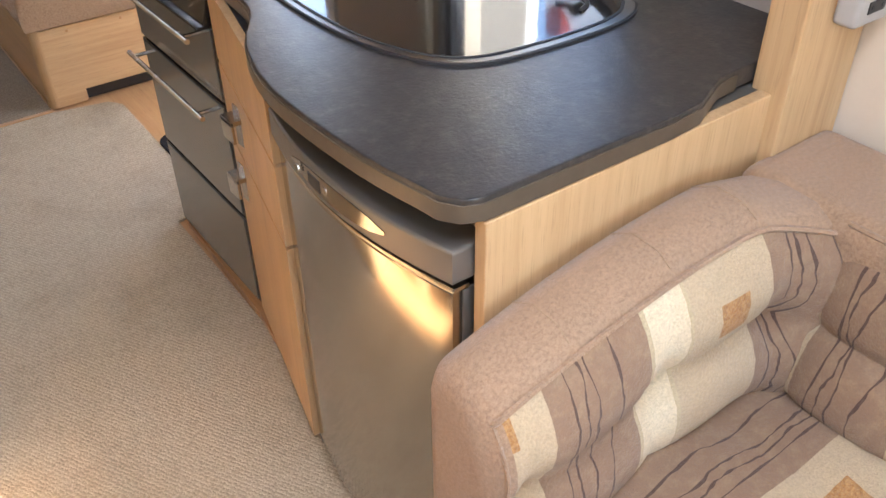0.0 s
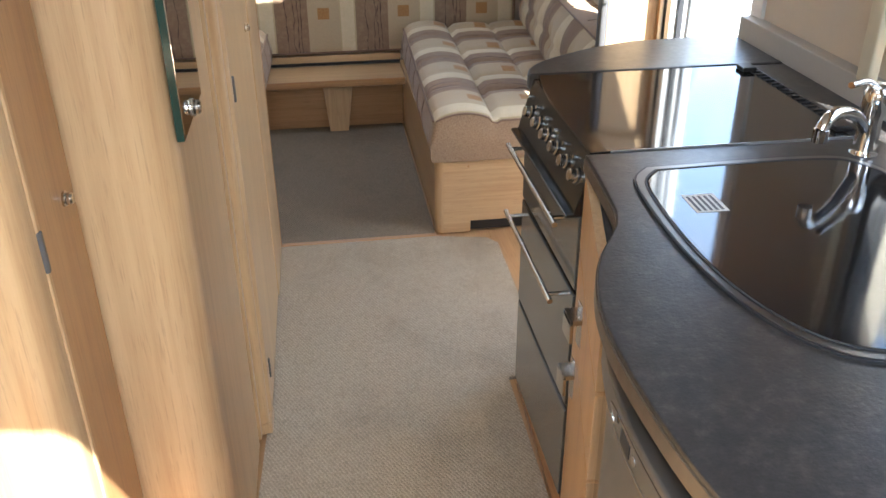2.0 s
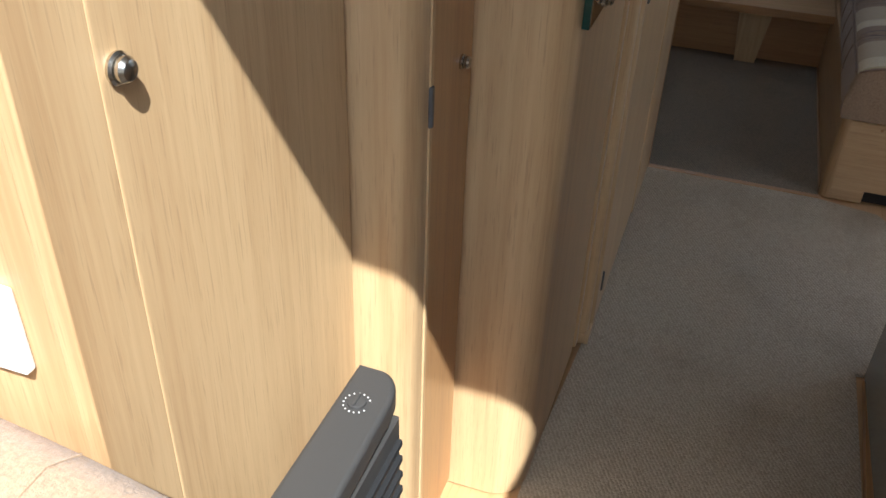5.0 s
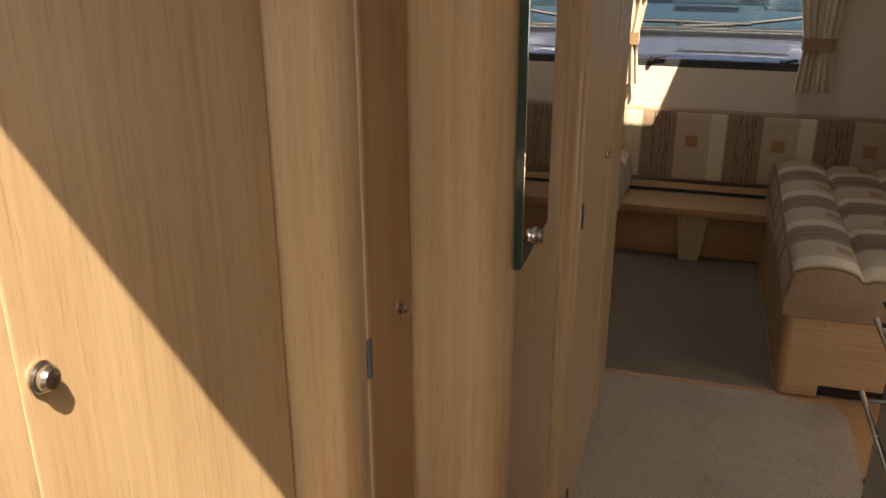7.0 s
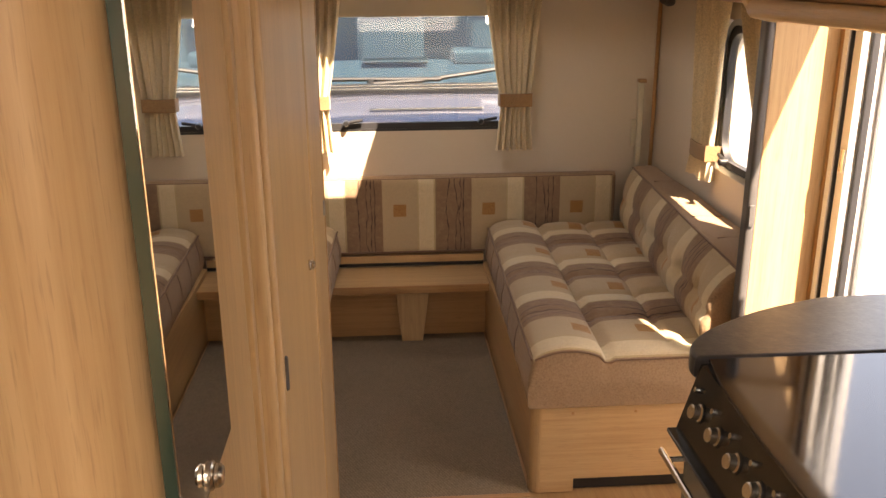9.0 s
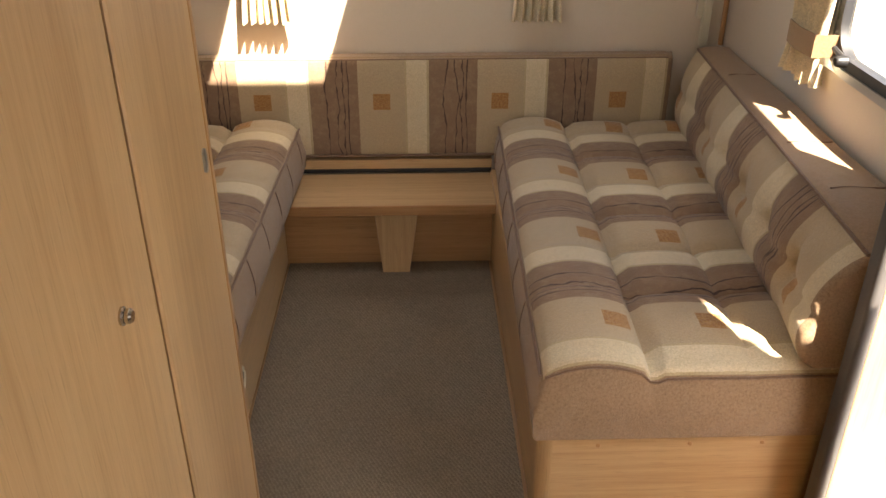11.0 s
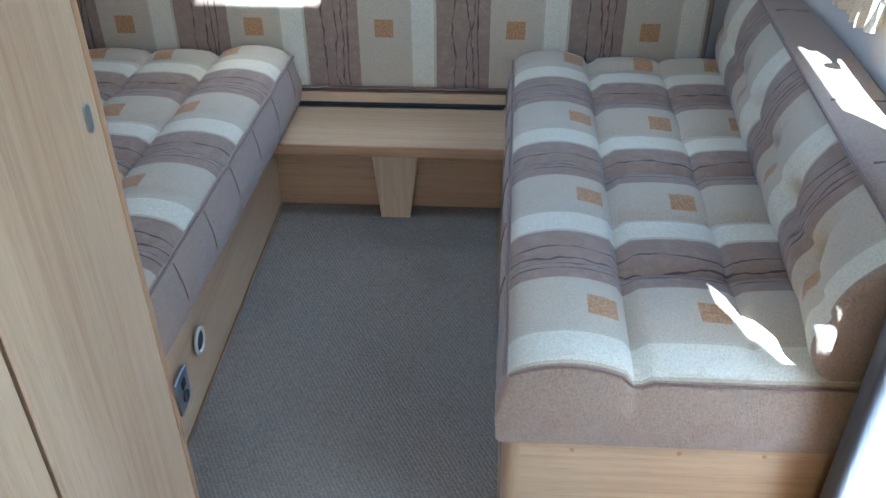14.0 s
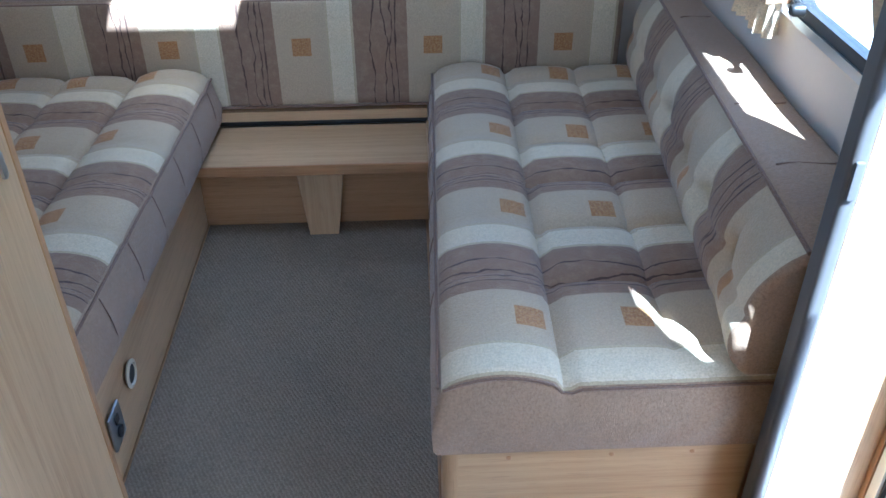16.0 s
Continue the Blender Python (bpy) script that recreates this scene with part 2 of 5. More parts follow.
WALLGREY = simple("pale_grey_board", (0.46, 0.44, 0.41), 0.5, grain=70, amount=0.05, bumpy=0.1)
CEILING = simple("white_ceiling_board", (0.78, 0.76, 0.72), 0.7, grain=60, amount=0.04)
CREAMPL = simple("cream_plastic", (0.62, 0.56, 0.42), 0.4, amount=0.05)
WHITEPL = simple("white_plastic", (0.75, 0.74, 0.72), 0.35, amount=0.04)
LABEL = simple("white_label", (0.8, 0.79, 0.76), 0.6, amount=0.03)
INK = simple("grey_print", (0.12, 0.12, 0.13), 0.6, amount=0.03)
MATBLACK = carpet_material("dark_door_mat", (0.018, 0.018, 0.02), (0.035, 0.035, 0.04))
GROUND = simple("pale_gravel", (0.42, 0.40, 0.37), 0.9, grain=30, amount=0.25, bumpy=0.5)
GRP = simple("white_caravan_skin", (0.78, 0.78, 0.77), 0.25, amount=0.02)
VANPAINT = simple("blue_grey_van_paint", (0.11, 0.12, 0.16), 0.14, 0.5, amount=0.04)
VANDARK = simple("dark_van_trim", (0.010, 0.0105, 0.012), 0.45, amount=0.1)
SEATGREY = simple("grey_blue_seat_cloth", (0.045, 0.055, 0.068), 0.7, amount=0.2)
RED = simple("red_lens", (0.22, 0.03, 0.03), 0.2, amount=0.03)
TAMBOUR = simple("dark_brown_slats", (0.07, 0.045, 0.028), 0.4, amount=0.25)
MIRROR = N("mirror_silver").out((0.92, 0.93, 0.92), 0.012, 1.0)
MIRROREDGE = simple("green_glass_edge", (0.02, 0.05, 0.04), 0.1, amount=0.02)


def glass_material(name, tint):
    """A thin pane: see-through in its tint, with a mirror gloss that grows at grazing angles."""
    n = N(name)
    nd, out = n.t.nodes, n.t.nodes["Material Output"]
    clear, gloss, mixed, fres = nd.new("ShaderNodeBsdfTransparent"), nd.new("ShaderNodeBsdfGlossy"), nd.new("ShaderNodeMixShader"), nd.new("ShaderNodeLayerWeight")
    clear.inputs[0].default_value = (*tint, 1)
    gloss.inputs["Roughness"].default_value = 0.0
    grazing = n.math("ADD", n.math("MULTIPLY", n.math("POWER", fres.outputs["Facing"], 5.0), 0.7), 0.04)
    for a, b in ((grazing, mixed.inputs[0]), (clear.outputs[0], mixed.inputs[1]), (gloss.outputs[0], mixed.inputs[2]), (mixed.outputs[0], out.inputs["Surface"])):
        n.t.links.new(a, b)
    nd.remove(n.b)
    return n.m


GLASS = glass_material("clear_acrylic", (0.96, 0.98, 0.98))
VANGLASS = glass_material("windscreen_glass", (0.55, 0.74, 0.80))


# ---- building helpers ----
def link(name, bm, mats, parent=None, label="", smooth=None):
    me = bpy.data.meshes.new(name)
    bmesh.ops.recalc_face_normals(bm, faces=bm.faces)
    bm.to_mesh(me)
    bm.free()
    for m in mats if isinstance(mats, (list, tuple)) else [mats]:
        me.materials.append(m)
    if smooth is not None:
        me.shade_smooth()
        me.set_sharp_from_angle(angle=radians(smooth))
    ob = new(name, me)
    if smooth is not None:
        wn_mod = ob.modifiers.new("flat_face_normals", "WEIGHTED_NORMAL")
        wn_mod.keep_sharp = True
        wn_mod.weight = 60
    if parent is not None:
        ob.parent = parent
        if parent.type == "EMPTY":
            ob.matrix_parent_inverse = Matrix.Translation(parent.location).inverted()
    if label:
        ob["label"] = label
    return ob


def part(name, bm, material, parent, label="", smooth=40):
    return link(name, bm, material, parent, label, smooth)


def thing(name, at, label, category, group="", kind=""):
    e = new(name)
    e.location = at
    e.empty_display_size = 0.1
    return tagged(e, label, category, group, kind)


def setting(name, bm, material, label, category, smooth=None):
    return tagged(link(name, bm, material, None, "", smooth), label, category, "", "structure")


def box(x0, x1, y0, y1, z0, z1, bev=0.0, seg=2, bm=None):
    b = bmesh.new()
    bmesh.ops.create_cube(b, size=1, matrix=Matrix.Translation(((x0 + x1) / 2, (y0 + y1) / 2, (z0 + z1) / 2)) @ Matrix.Diagonal((x1 - x0, y1 - y0, z1 - z0, 1)))
    if bev:
        bmesh.ops.bevel(b, geom=b.edges[:], offset=bev, segments=seg, affect="EDGES", profile=0.5)
    return join(bm, b)


def join(bm, b):
    if bm is None:
        return b
    me = bpy.data.meshes.new("tmp")
    b.to_mesh(me)
    b.free()
    bm.from_mesh(me)
    bpy.data.meshes.remove(me)
    return bm


def prism(pts, lo, hi, axis="z", bev=0.0, bm=None, seg=2):
    """A polygon of (a, b) pairs pulled out along an axis: z takes (x, y), x takes (y, z), y takes (x, z)."""
    b = bmesh.new()
    to = {"z": lambda p, h: (p[0], p[1], h), "x": lambda p, h: (h, p[0], p[1]), "y": lambda p, h: (p[0], h, p[1])}[axis]
    low = [b.verts.new(to(p, lo)) for p in pts]
    top = [b.verts.new(to(p, hi)) for p in pts]
    k = len(pts)
    f0, f1 = b.faces.new(low), b.faces.new(top[::-1])
    for i in range(k):
        b.faces.new((low[i], low[(i + 1) % k], top[(i + 1) % k], top[i]))
    if bev:
        bmesh.ops.recalc_face_normals(b, faces=b.faces)
        bmesh.ops.bevel(b, geom=list({e for f in (f0, f1) for e in f.edges}), offset=bev, segments=seg, affect="EDGES", profile=0.5)
    return join(bm, b)


def lathe(profile, m, n=24, bm=None):
    """Revolve (radius, height) pairs about local z, then move by m."""
    b = bmesh.new()
    rings = [[b.verts.new(m @ Vector((r * math.cos(2 * math.pi * i / n), r * math.sin(2 * math.pi * i / n), h))) for i in range(n)] for r, h in profile]
    for a, c in zip(rings, rings[1:]):
        for i in range(n):
            b.faces.new((a[i], a[(i + 1) % n], c[(i + 1) % n], c[i]))
    b.faces.new(rings[0][::-1])
    b.faces.new(rings[-1])
    return join(bm, b)


def tube(points, r, n=10, bm=None, closed=False):
    """A round bar along points; r is a radius or one per point."""
    b = bmesh.new()
    pts = [Vector(p) for p in points]
    rings = []
    k = len(pts)
    for i, p in enumerate(pts):
        a = pts[(i - 1) % k] if closed or i else p
        c = pts[(i + 1) % k] if closed or i < k - 1 else p
        d = (c - a).normalized()
        up = Vector((0, 0, 1)) if abs(d.z) < 0.9 else Vector((1, 0, 0))
        s = d.cross(up).normalized()
        u = s.cross(d)
        rr = r[i] if isinstance(r, (list, tuple)) else r
        rings.append([b.verts.new(p + rr * (math.cos(2 * math.pi * j / n) * s + math.sin(2 * math.pi * j / n) * u)) for j in range(n)])
    for i in range(k if closed else k - 1):
        a, c = rings[i], rings[(i + 1) % k]
        for j in range(n):
            b.faces.new((a[j], a[(j + 1) % n], c[(j + 1) % n], c[j]))
    if not closed:
        b.faces.new(rings[0][::-1])
        b.faces.new(rings[-1])
    return join(bm, b)


def rounded(x0, x1, y0, y1, r, n=6):
    """Outline of a rectangle with round corners."""
    out = []
    for cx, cy, a0 in ((x1 - r, y1 - r, 0), (x0 + r, y1 - r, 90), (x0 + r, y0 + r, 180), (x1 - r, y0 + r, 270)):
        for i in range(n + 1):
            a = radians(a0 + 90 * i / n)
            out.append((cx + r * math.cos(a), cy + r * math.sin(a)))
    return out


def smooth_line(pts, n=6):
    """Catmull-Rom curve through points."""
    out = []
    for i in range(len(pts) - 1):
        p0, p1, p2, p3 = (Vector((*pts[max(0, min(len(pts) - 1, j))], 0)[:3]) for j in (i - 1, i, i + 1, i + 2))
        for k in range(n):
            t = k / n
            q = 0.5 * (2 * p1 + (p2 - p0) * t + (2 * p0 - 5 * p1 + 4 * p2 - p3) * t * t + (3 * p1 - p0 - 3 * p2 + p3) * t ** 3)
            out.append(tuple(q))
    out.append(tuple(Vector((*pts[-1], 0)[:3])))
    return [q[: len(pts[0])] for q in out]


def frame_ring(axis, pos, depth, outer, inner, bm=None):
    """A flat ring between two outlines with as many points, pulled out by depth along an axis."""
    b = bmesh.new()
    to = {"x": lambda p, h: (h, p[0], p[1]), "y": lambda p, h: (p[0], h, p[1]), "z": lambda p, h: (p[0], p[1], h)}[axis]
    k = len(outer)
    rows = [[b.verts.new(to(p, h)) for p in o] for o, h in ((outer, pos), (outer, pos + depth), (inner, pos + depth), (inner, pos))]
    for a, c in zip(rows, rows[1:] + rows[:1]):
        for i in range(k):
            b.faces.new((a[i], a[(i + 1) % k], c[(i + 1) % k], c[i]))
    return join(bm, b)


def pad(m, U, V, thick, height, nu, nv, uv0=(0, 0), swap=False, flip=False, edge=0.03, su=1.0, belly=0.003, folds=0.0):
    """An upholstered pad in local (u, v, w): a face of U by V metres at w = thick + height(u, v) with round edges, and plain sides.
    The stripes run along v, or along u when swapped; uv0 shifts the pattern."""
    b = bmesh.new()
    lay = b.loops.layers.uv.new("pattern")

    def rim(d):
        if d >= edge:
            return 0.0
        return edge - math.sqrt(max(0.0, edge * edge - (edge - d) ** 2))

    def spread(k, L):
        xs = [L * i / k for i in range(k + 1)]
        extra = [edge * f for f in (0.08, 0.25, 0.55)]
        return sorted(set(round(x, 5) for x in xs + extra + [L - e for e in extra]))

    us, vs = spread(nu, U), spread(nv, V)
    g = [[b.verts.new(m @ Vector((u, v, thick + height(u, v) - rim(min(u, U - u)) - rim(min(v, V - v))))) for v in vs] for u in us]

    def pat(u, v):
        a, c = (v, u) if swap else (u, v)
        return ((-a if flip else a) * su + uv0[0], c + uv0[1])

    for i in range(len(us) - 1):
        for j in range(len(vs) - 1):
            f = b.faces.new((g[i][j], g[i + 1][j], g[i + 1][j + 1], g[i][j + 1]))
            if min(us[i + 1], U - us[i], vs[j + 1], V - vs[j]) < edge * 0.26:
                f.material_index = 1
            for loop, (a, c) in zip(f.loops, ((i, j), (i + 1, j), (i + 1, j + 1), (i, j + 1))):
                loop[lay].uv = pat(us[a], vs[c])
    loop_ix = [(i, 0) for i in range(len(us))] + [(len(us) - 1, j) for j in range(1, len(vs))] + [(i, len(vs) - 1) for i in range(len(us) - 2, -1, -1)] + [(0, j) for j in range(len(vs) - 2, 0, -1)]
    ring = [g[i][j] for i, j in loop_ix]
    k = len(ring)
    tops = [m.inverted() @ v.co for v in ring]
    # sides that belly out a little, with slack folds
    for step in range(1, 7):
        q = step / 6
        low = []
        for (i, j), c in zip(loop_ix, tops):
            u, v = us[i], vs[j]
            d = Vector(((u > U - 1e-6) * 1.0 - (u < 1e-6) * 1.0, (v > V - 1e-6) * 1.0 - (v < 1e-6) * 1.0, 0))
            along = u * abs(d.y) + v * abs(d.x)
            out = belly * math.sin(math.pi * q) ** 0.8 + folds * q * math.sin(along * 47 + 9 * q + 2.5 * math.sin(along * 13)) * math.sin(math.pi * min(1, q * 1.1)) ** 0.5
            low.append(b.verts.new(m @ (Vector((u, v, c.z * (1 - q))) + d * out)))
        for i in range(k):
            f = b.faces.new((ring[i], ring[(i + 1) % k], low[(i + 1) % k], low[i]))
            f.material_index = 1
        ring = low
    f = b.faces.new(low)
    f.material_index = 1
    return b


def groove(d, w, depth):
    return -depth * math.exp(-(d / w) ** 2)


# ---- large structure ----
XL, XR, YF, YB, ZC = -1.17, 1.06, 1.47, -4.6, 1.95


def wall_x(name, x0, x1, y0, y1, z0, z1, holes, material, label):
    """A wall standing across x, with rectangular openings (y0, y1, z0, z1)."""
    bm = None
    ys = sorted({y0, y1, *[v for h in holes for v in h[:2]]})
    for a, c in zip(ys, ys[1:]):
        zs = sorted((h[2], h[3]) for h in holes if h[0] <= a and h[1] >= c)
        z = z0
        for lo, hi in zs:
            if lo > z:
                bm = box(x0, x1, a, c, z, lo, bm=bm)
            z = hi
        if z < z1:
            bm = box(x0, x1, a, c, z, z1, bm=bm)
    bmesh.ops.remove_doubles(bm, verts=bm.verts, dist=0.0002)
    return setting(name, bm, material, label, "wall")


def wall_y(name, y0, y1, x0, x1, z0, z1, holes, material, label):
    bm = None
    xs = sorted({x0, x1, *[v for h in holes for v in h[:2]]})
    for a, c in zip(xs, xs[1:]):
        zs = sorted((h[2], h[3]) for h in holes if h[0] <= a and h[1] >= c)
        z = z0
        for lo, hi in zs:
            if lo > z:
                bm = box(a, c, y0, y1, z, lo, bm=bm)
            z = hi
        if z < z1:
            bm = box(a, c, y0, y1, z, z1, bm=bm)
    bmesh.ops.remove_doubles(bm, verts=bm.verts, dist=0.0002)
    return setting(name, bm, material, label, "wall")


setting("floor", box(XL, XR, YB, YF, -0.06, -0.006), VINYL, "wood-effect vinyl floor of the caravan", "floor")
wall_x("wall_right", XR, XR + 0.095, YB, YF, -0.06, ZC, [(-0.745, -0.06, -0.06, 1.90), (0.1, 0.74, 0.84, 1.36), (-1.98, -1.34, 0.98, 1.52)], WALLPAPER, "cream textured wallboard side wall with window and door openings")
wall_x("wall_left", XL - 0.07, XL, YB, YF, -0.06, ZC, [], WALLPAPER, "cream textured wallboard side wall")
wall_y("wall_front", YF, YF + 0.07, XL, XR, -0.06, ZC, [(-0.50, 0.50, 0.865, 1.41)], WALLPAPER, "cream textured wallboard front wall with a wide window")
wall_y("wall_rear", YB - 0.07, YB, XL, XR, -0.06, ZC, [(-0.7, 0.7, 0.9, 1.5)], WALLPAPER, "cream textured wallboard rear wall")
ceil_bm = None
HOLES = [(-0.42, 0.33, -3.3, -2.665), (-0.16, 0.22, 0.52, 0.92)]
ys = sorted({YB, YF, *[v for h in HOLES for v in h[2:]]})
for a, c in zip(ys, ys[1:]):
    hole = [h for h in HOLES if h[2] <= a and h[3] >= c]
    if hole:
        ceil_bm = box(XL, hole[0][0], a, c, ZC, ZC + 0.04, bm=ceil_bm)
        ceil_bm = box(hole[0][1], XR, a, c, ZC, ZC + 0.04, bm=ceil_bm)
    else:
        ceil_bm = box(XL, XR, a, c, ZC, ZC + 0.04, bm=ceil_bm)
setting("ceiling", ceil_bm, CEILING, "white ceiling board with two open rooflights", "ceiling")

# carpets
main_carpet = [(-0.31, -4.4), (0.30, -4.4), (0.30, -2.4), (0.345, -1.7), (0.365, -1.45), (0.37, -0.92), (0.495, -0.9), (0.505, -0.10), (0.47, -0.05), (0.28, -0.012), (-0.295, -0.012), (-0.305, -1.0), (-0.33, -1.5)]
tagged(link("carpet", prism(main_carpet, -0.006, 0.004, bev=0.002), CARPET, None, smooth=30), "fitted brown flecked loop carpet along the aisle", "carpet", "fitted carpets")
tagged(link("carpet", prism([(-0.398, 0.012), (0.285, 0.012), (0.285, 1.25), (-0.398, 1.25)], -0.006, 0.004, bev=0.002), CARPET_LOUNGE, None, smooth=30), "brown fitted carpet between the two lounge benches, its colour darkened for shade", "carpet", "fitted carpets")
setting("trim", box(-0.30, 0.285, -0.010, 0.010, -0.006, 0.006, 0.002), TRIM_X, "thin wooden threshold strip between two carpets", "trim")
tagged(link("door_mat", prism(rounded(0.50, 0.95, -0.85, -0.42, 0.05), -0.005, 0.012, bev=0.004), MATBLACK, None, smooth=30), "dark ribbed door mat on the wooden floor", "mat")


# ---- hardware shared by several units ----
def knob(parent, at, axis, r=0.018):
    turn = {"x": pose(0, 0, 0, 0, 90, 0), "-y": pose(0, 0, 0, 90, 0, 0)}[axis]
    m = Matrix.Translation(at) @ turn
    k = part("knob", lathe([(r * 0.6, 0), (r * 0.55, 0.004), (r, 0.006), (r * 1.05, 0.010), (r * 0.8, 0.0135), (r * 0.3, 0.0145)], m), SATIN, parent, "round satin nickel push knob", 35)
    part("ring", lathe([(r * 1.25, 0), (r * 1.3, 0.003), (r * 1.1, 0.005)], m), SATIN, k)
    return k


def hinge(parent, x, y, z):
    part("hinge", box(x - 0.004, x + 0.003, y - 0.005, y + 0.005, z - 0.03, z + 0.03, 0.003), GREYTRIM, parent, "dark metal hinge")


def moulding(parent, x_in, x_out, y0, y1, z0=0.0, z1=ZC, name="moulding", mat=None):
    """An upright half-round moulding that stands out towards the aisle."""
    pts = [(x_in, y0)]
    for i in range(9):
        a = math.pi * i / 8
        pts.append((x_in + (x_out - x_in) * math.sin(a) ** 0.6, (y0 + y1) / 2 - (y1 - y0) / 2 * math.cos(a)))
    pts.append((x_in, y1))
    return part(name, prism(pts, z0, z1), mat or WOOD_Z, parent, "", 40)


# ---- left side: wardrobe, narrow cupboard, washroom ----
wardrobe = thing("wardrobe", (-0.85, -2.04, 0), "tall light-oak wardrobe with a flush door and round nickel knob", "wardrobe")
part("carcass", box(XL, -0.566, -2.42, -1.62, 0.0, ZC, 0.004), WOOD_Z, wardrobe)
wd = part("door", box(-0.566, -0.545, -2.342, -1.921, 0.03, 1.88, 0.004), WOOD_Z, wardrobe)
knob(wd, (-0.545, -2.322, 1.194), "x", 0.0105)
part("stile", box(-0.566, -0.5465, -2.424, -2.3388, 0.0, ZC, 0.003, 3), WOOD_Z, wardrobe)
pp = [(-0.566, -1.918), (-0.515, -1.908)]
for i in range(7):
    a = radians(-80 + 80 * i / 6)
    pp.append((-0.507 + 0.042 * math.cos(a), -1.866 + 0.042 * math.sin(a)))
pp += [(-0.465, -1.847), (-0.566, -1.847)]
part("post", prism(pp, 0.0, ZC), WOOD_Z, wardrobe)

cupboard = thing("narrow_cupboard", (-0.6, -1.74, 0), "tall narrow light-oak cupboard door with a small knob", "cupboard")
part("carcass", box(-0.564, -0.490, -1.846, -1.622, 0.0, ZC, 0.003), WOOD_Z, cupboard)
cd = part("door", box(-0.490, -0.474, -1.838, -1.632, 0.03, 1.88, 0.004), TRIM_Z, cupboard)
knob(cd, (-0.474, -1.685, 0.978), "x", 0.009)
part("door_edge", box(-0.474, -0.462, -1.846, -1.834, 0.0, ZC, 0.003), WOOD_Z, cupboard)
# black strip laid on the door face as the shade of its gap
part("gap_shade", box(-0.474, -0.4715, -1.8335, -1.829, 0.0, ZC), BLACKPL, cupboard)
hinge(cupboard, -0.462, -1.842, 0.974)

washroom = thing("washroom_unit", (-0.7, -0.9, 0), "light-oak washroom partition with a mirrored door and moulded frame", "washroom partition")
wp = [(XL, -1.618), (-0.466, -1.618)]
for i in range(9):
    a = radians(-90 + 90 * i / 8)
    wp.append((-0.40 + 0.075 * math.cos(a), -1.543 + 0.075 * math.sin(a)))
wp += [(-0.325, -1.10), (XL, -1.10)]
part("corner_panel", prism(wp, 0.0, ZC), WOOD_Z, washroom)
md = part("door", box(-0.36, -0.318, -1.095, -1.065, 0.01, ZC, 0.004), WOOD_Z, washroom)
part("side_panel", box(XL, -0.33, -1.098, -0.36, 0.0, ZC), WOOD_Z, washroom)
moulding(washroom, -0.335, -0.298, -1.062, -1.02, name="frame_moulding")
moulding(washroom, -0.335, -0.292, -1.018, -0.982, name="frame_moulding")
part("foot_block", box(-0.335, -0.291, -1.063, -0.978, 0.0, 0.035, 0.006), WOOD_Z, washroom)
d2 = part("door", box(-0.33, -0.294, -0.978, -0.362, 0.012, 1.88, 0.004), WOOD_Z, washroom)
knob(d2, (-0.294, -0.485, 0.925), "x", 0.009)
hinge(washroom, -0.292, -0.965, 0.904)
hinge(washroom, -0.292, -0.945, 0.13)
part("end_panel", prism([(XL, -0.355), (-0.295, -0.355), (-0.291, -0.35), (-0.291, -0.01), (-0.296, -0.002), (XL, -0.002)], 0.0, ZC), WOOD_Z, washroom)
part("edge_strip", box(-0.297, -0.289, -0.014, 0.001, 0.0, ZC, 0.002), TRIM_Z, washroom)
part("catch", prism(rounded(-0.055, -0.041, 0.914, 0.954, 0.006), -0.291, -0.287, "x"), ALU, washroom, "small grey metal catch plate")

mirror = thing("mirror", (-0.315, -1.45, 1.0), "tall frameless mirror with green edges fixed to the washroom door", "mirror")
part("glass", box(-0.3245, -0.313, -1.572, -1.335, 1.012, 1.80), [MIRROREDGE], mirror)
part("silvering", box(-0.313, -0.3115, -1.570, -1.337, 1.015, 1.797), MIRROR, mirror)
knob(mirror, (-0.3115, -1.459, 1.030), "x", 0.012)

# heater standing against the wardrobe
heater = thing("space_heater", (-0.46, -2.13, 0), "charcoal caravan space heater with a dial and louvred front", "heater")
hp = [(-0.489, 0.0), (-0.445, 0.0), (-0.425, 0.35), (-0.428, 0.60), (-0.44, 0.60), (-0.44, 0.64), (-0.489, 0.64)]
part("body", prism(hp, -2.31, -2.03, "y", 0.006), HEATER, heater)
cap = [(-0.489, -2.36), (-0.414, -2.36), (-0.418, -2.09)]
for i in range(1, 8):
    a = radians(90 * i / 7)
    cap.append((-0.456 + 0.036 * math.cos(a), -2.078 + 0.045 * math.sin(a)))
cap += [(-0.487, -2.033)]
top = part("top_cap", prism(cap, 0.64, 0.68, bev=0.008, seg=3), HEATER, heater)
dial = part("dial", lathe([(0.0125, 0), (0.012, 0.004), (0.010, 0.005)], Matrix.Translation((-0.458, -2.105, 0.68)), 28), HEATER, top, "round thermostat dial")
part("grip", box(-0.460, -0.456, -2.116, -2.094, 0.684, 0.688, 0.0015), HEATER, dial)
for i in range(14):
    a = 2 * math.pi * i / 16 + 0.6
    part("mark", lathe([(0.001, 0), (0.0009, 0.0006)], Matrix.Translation((-0.458 + 0.017 * math.cos(a), -2.105 + 0.017 * math.sin(a), 0.68)), 8), LABEL, top)
for i in range(15):
    z = 0.12 + i * 0.031
    xo = -0.430 + 0.004 * math.sin(math.pi * (z - 0.06) / 0.6)
    part("louvre", box(xo - 0.012, xo + 0.008, -2.30, -2.04, z, z + 0.012, 0.003), BLACKPL, heater)

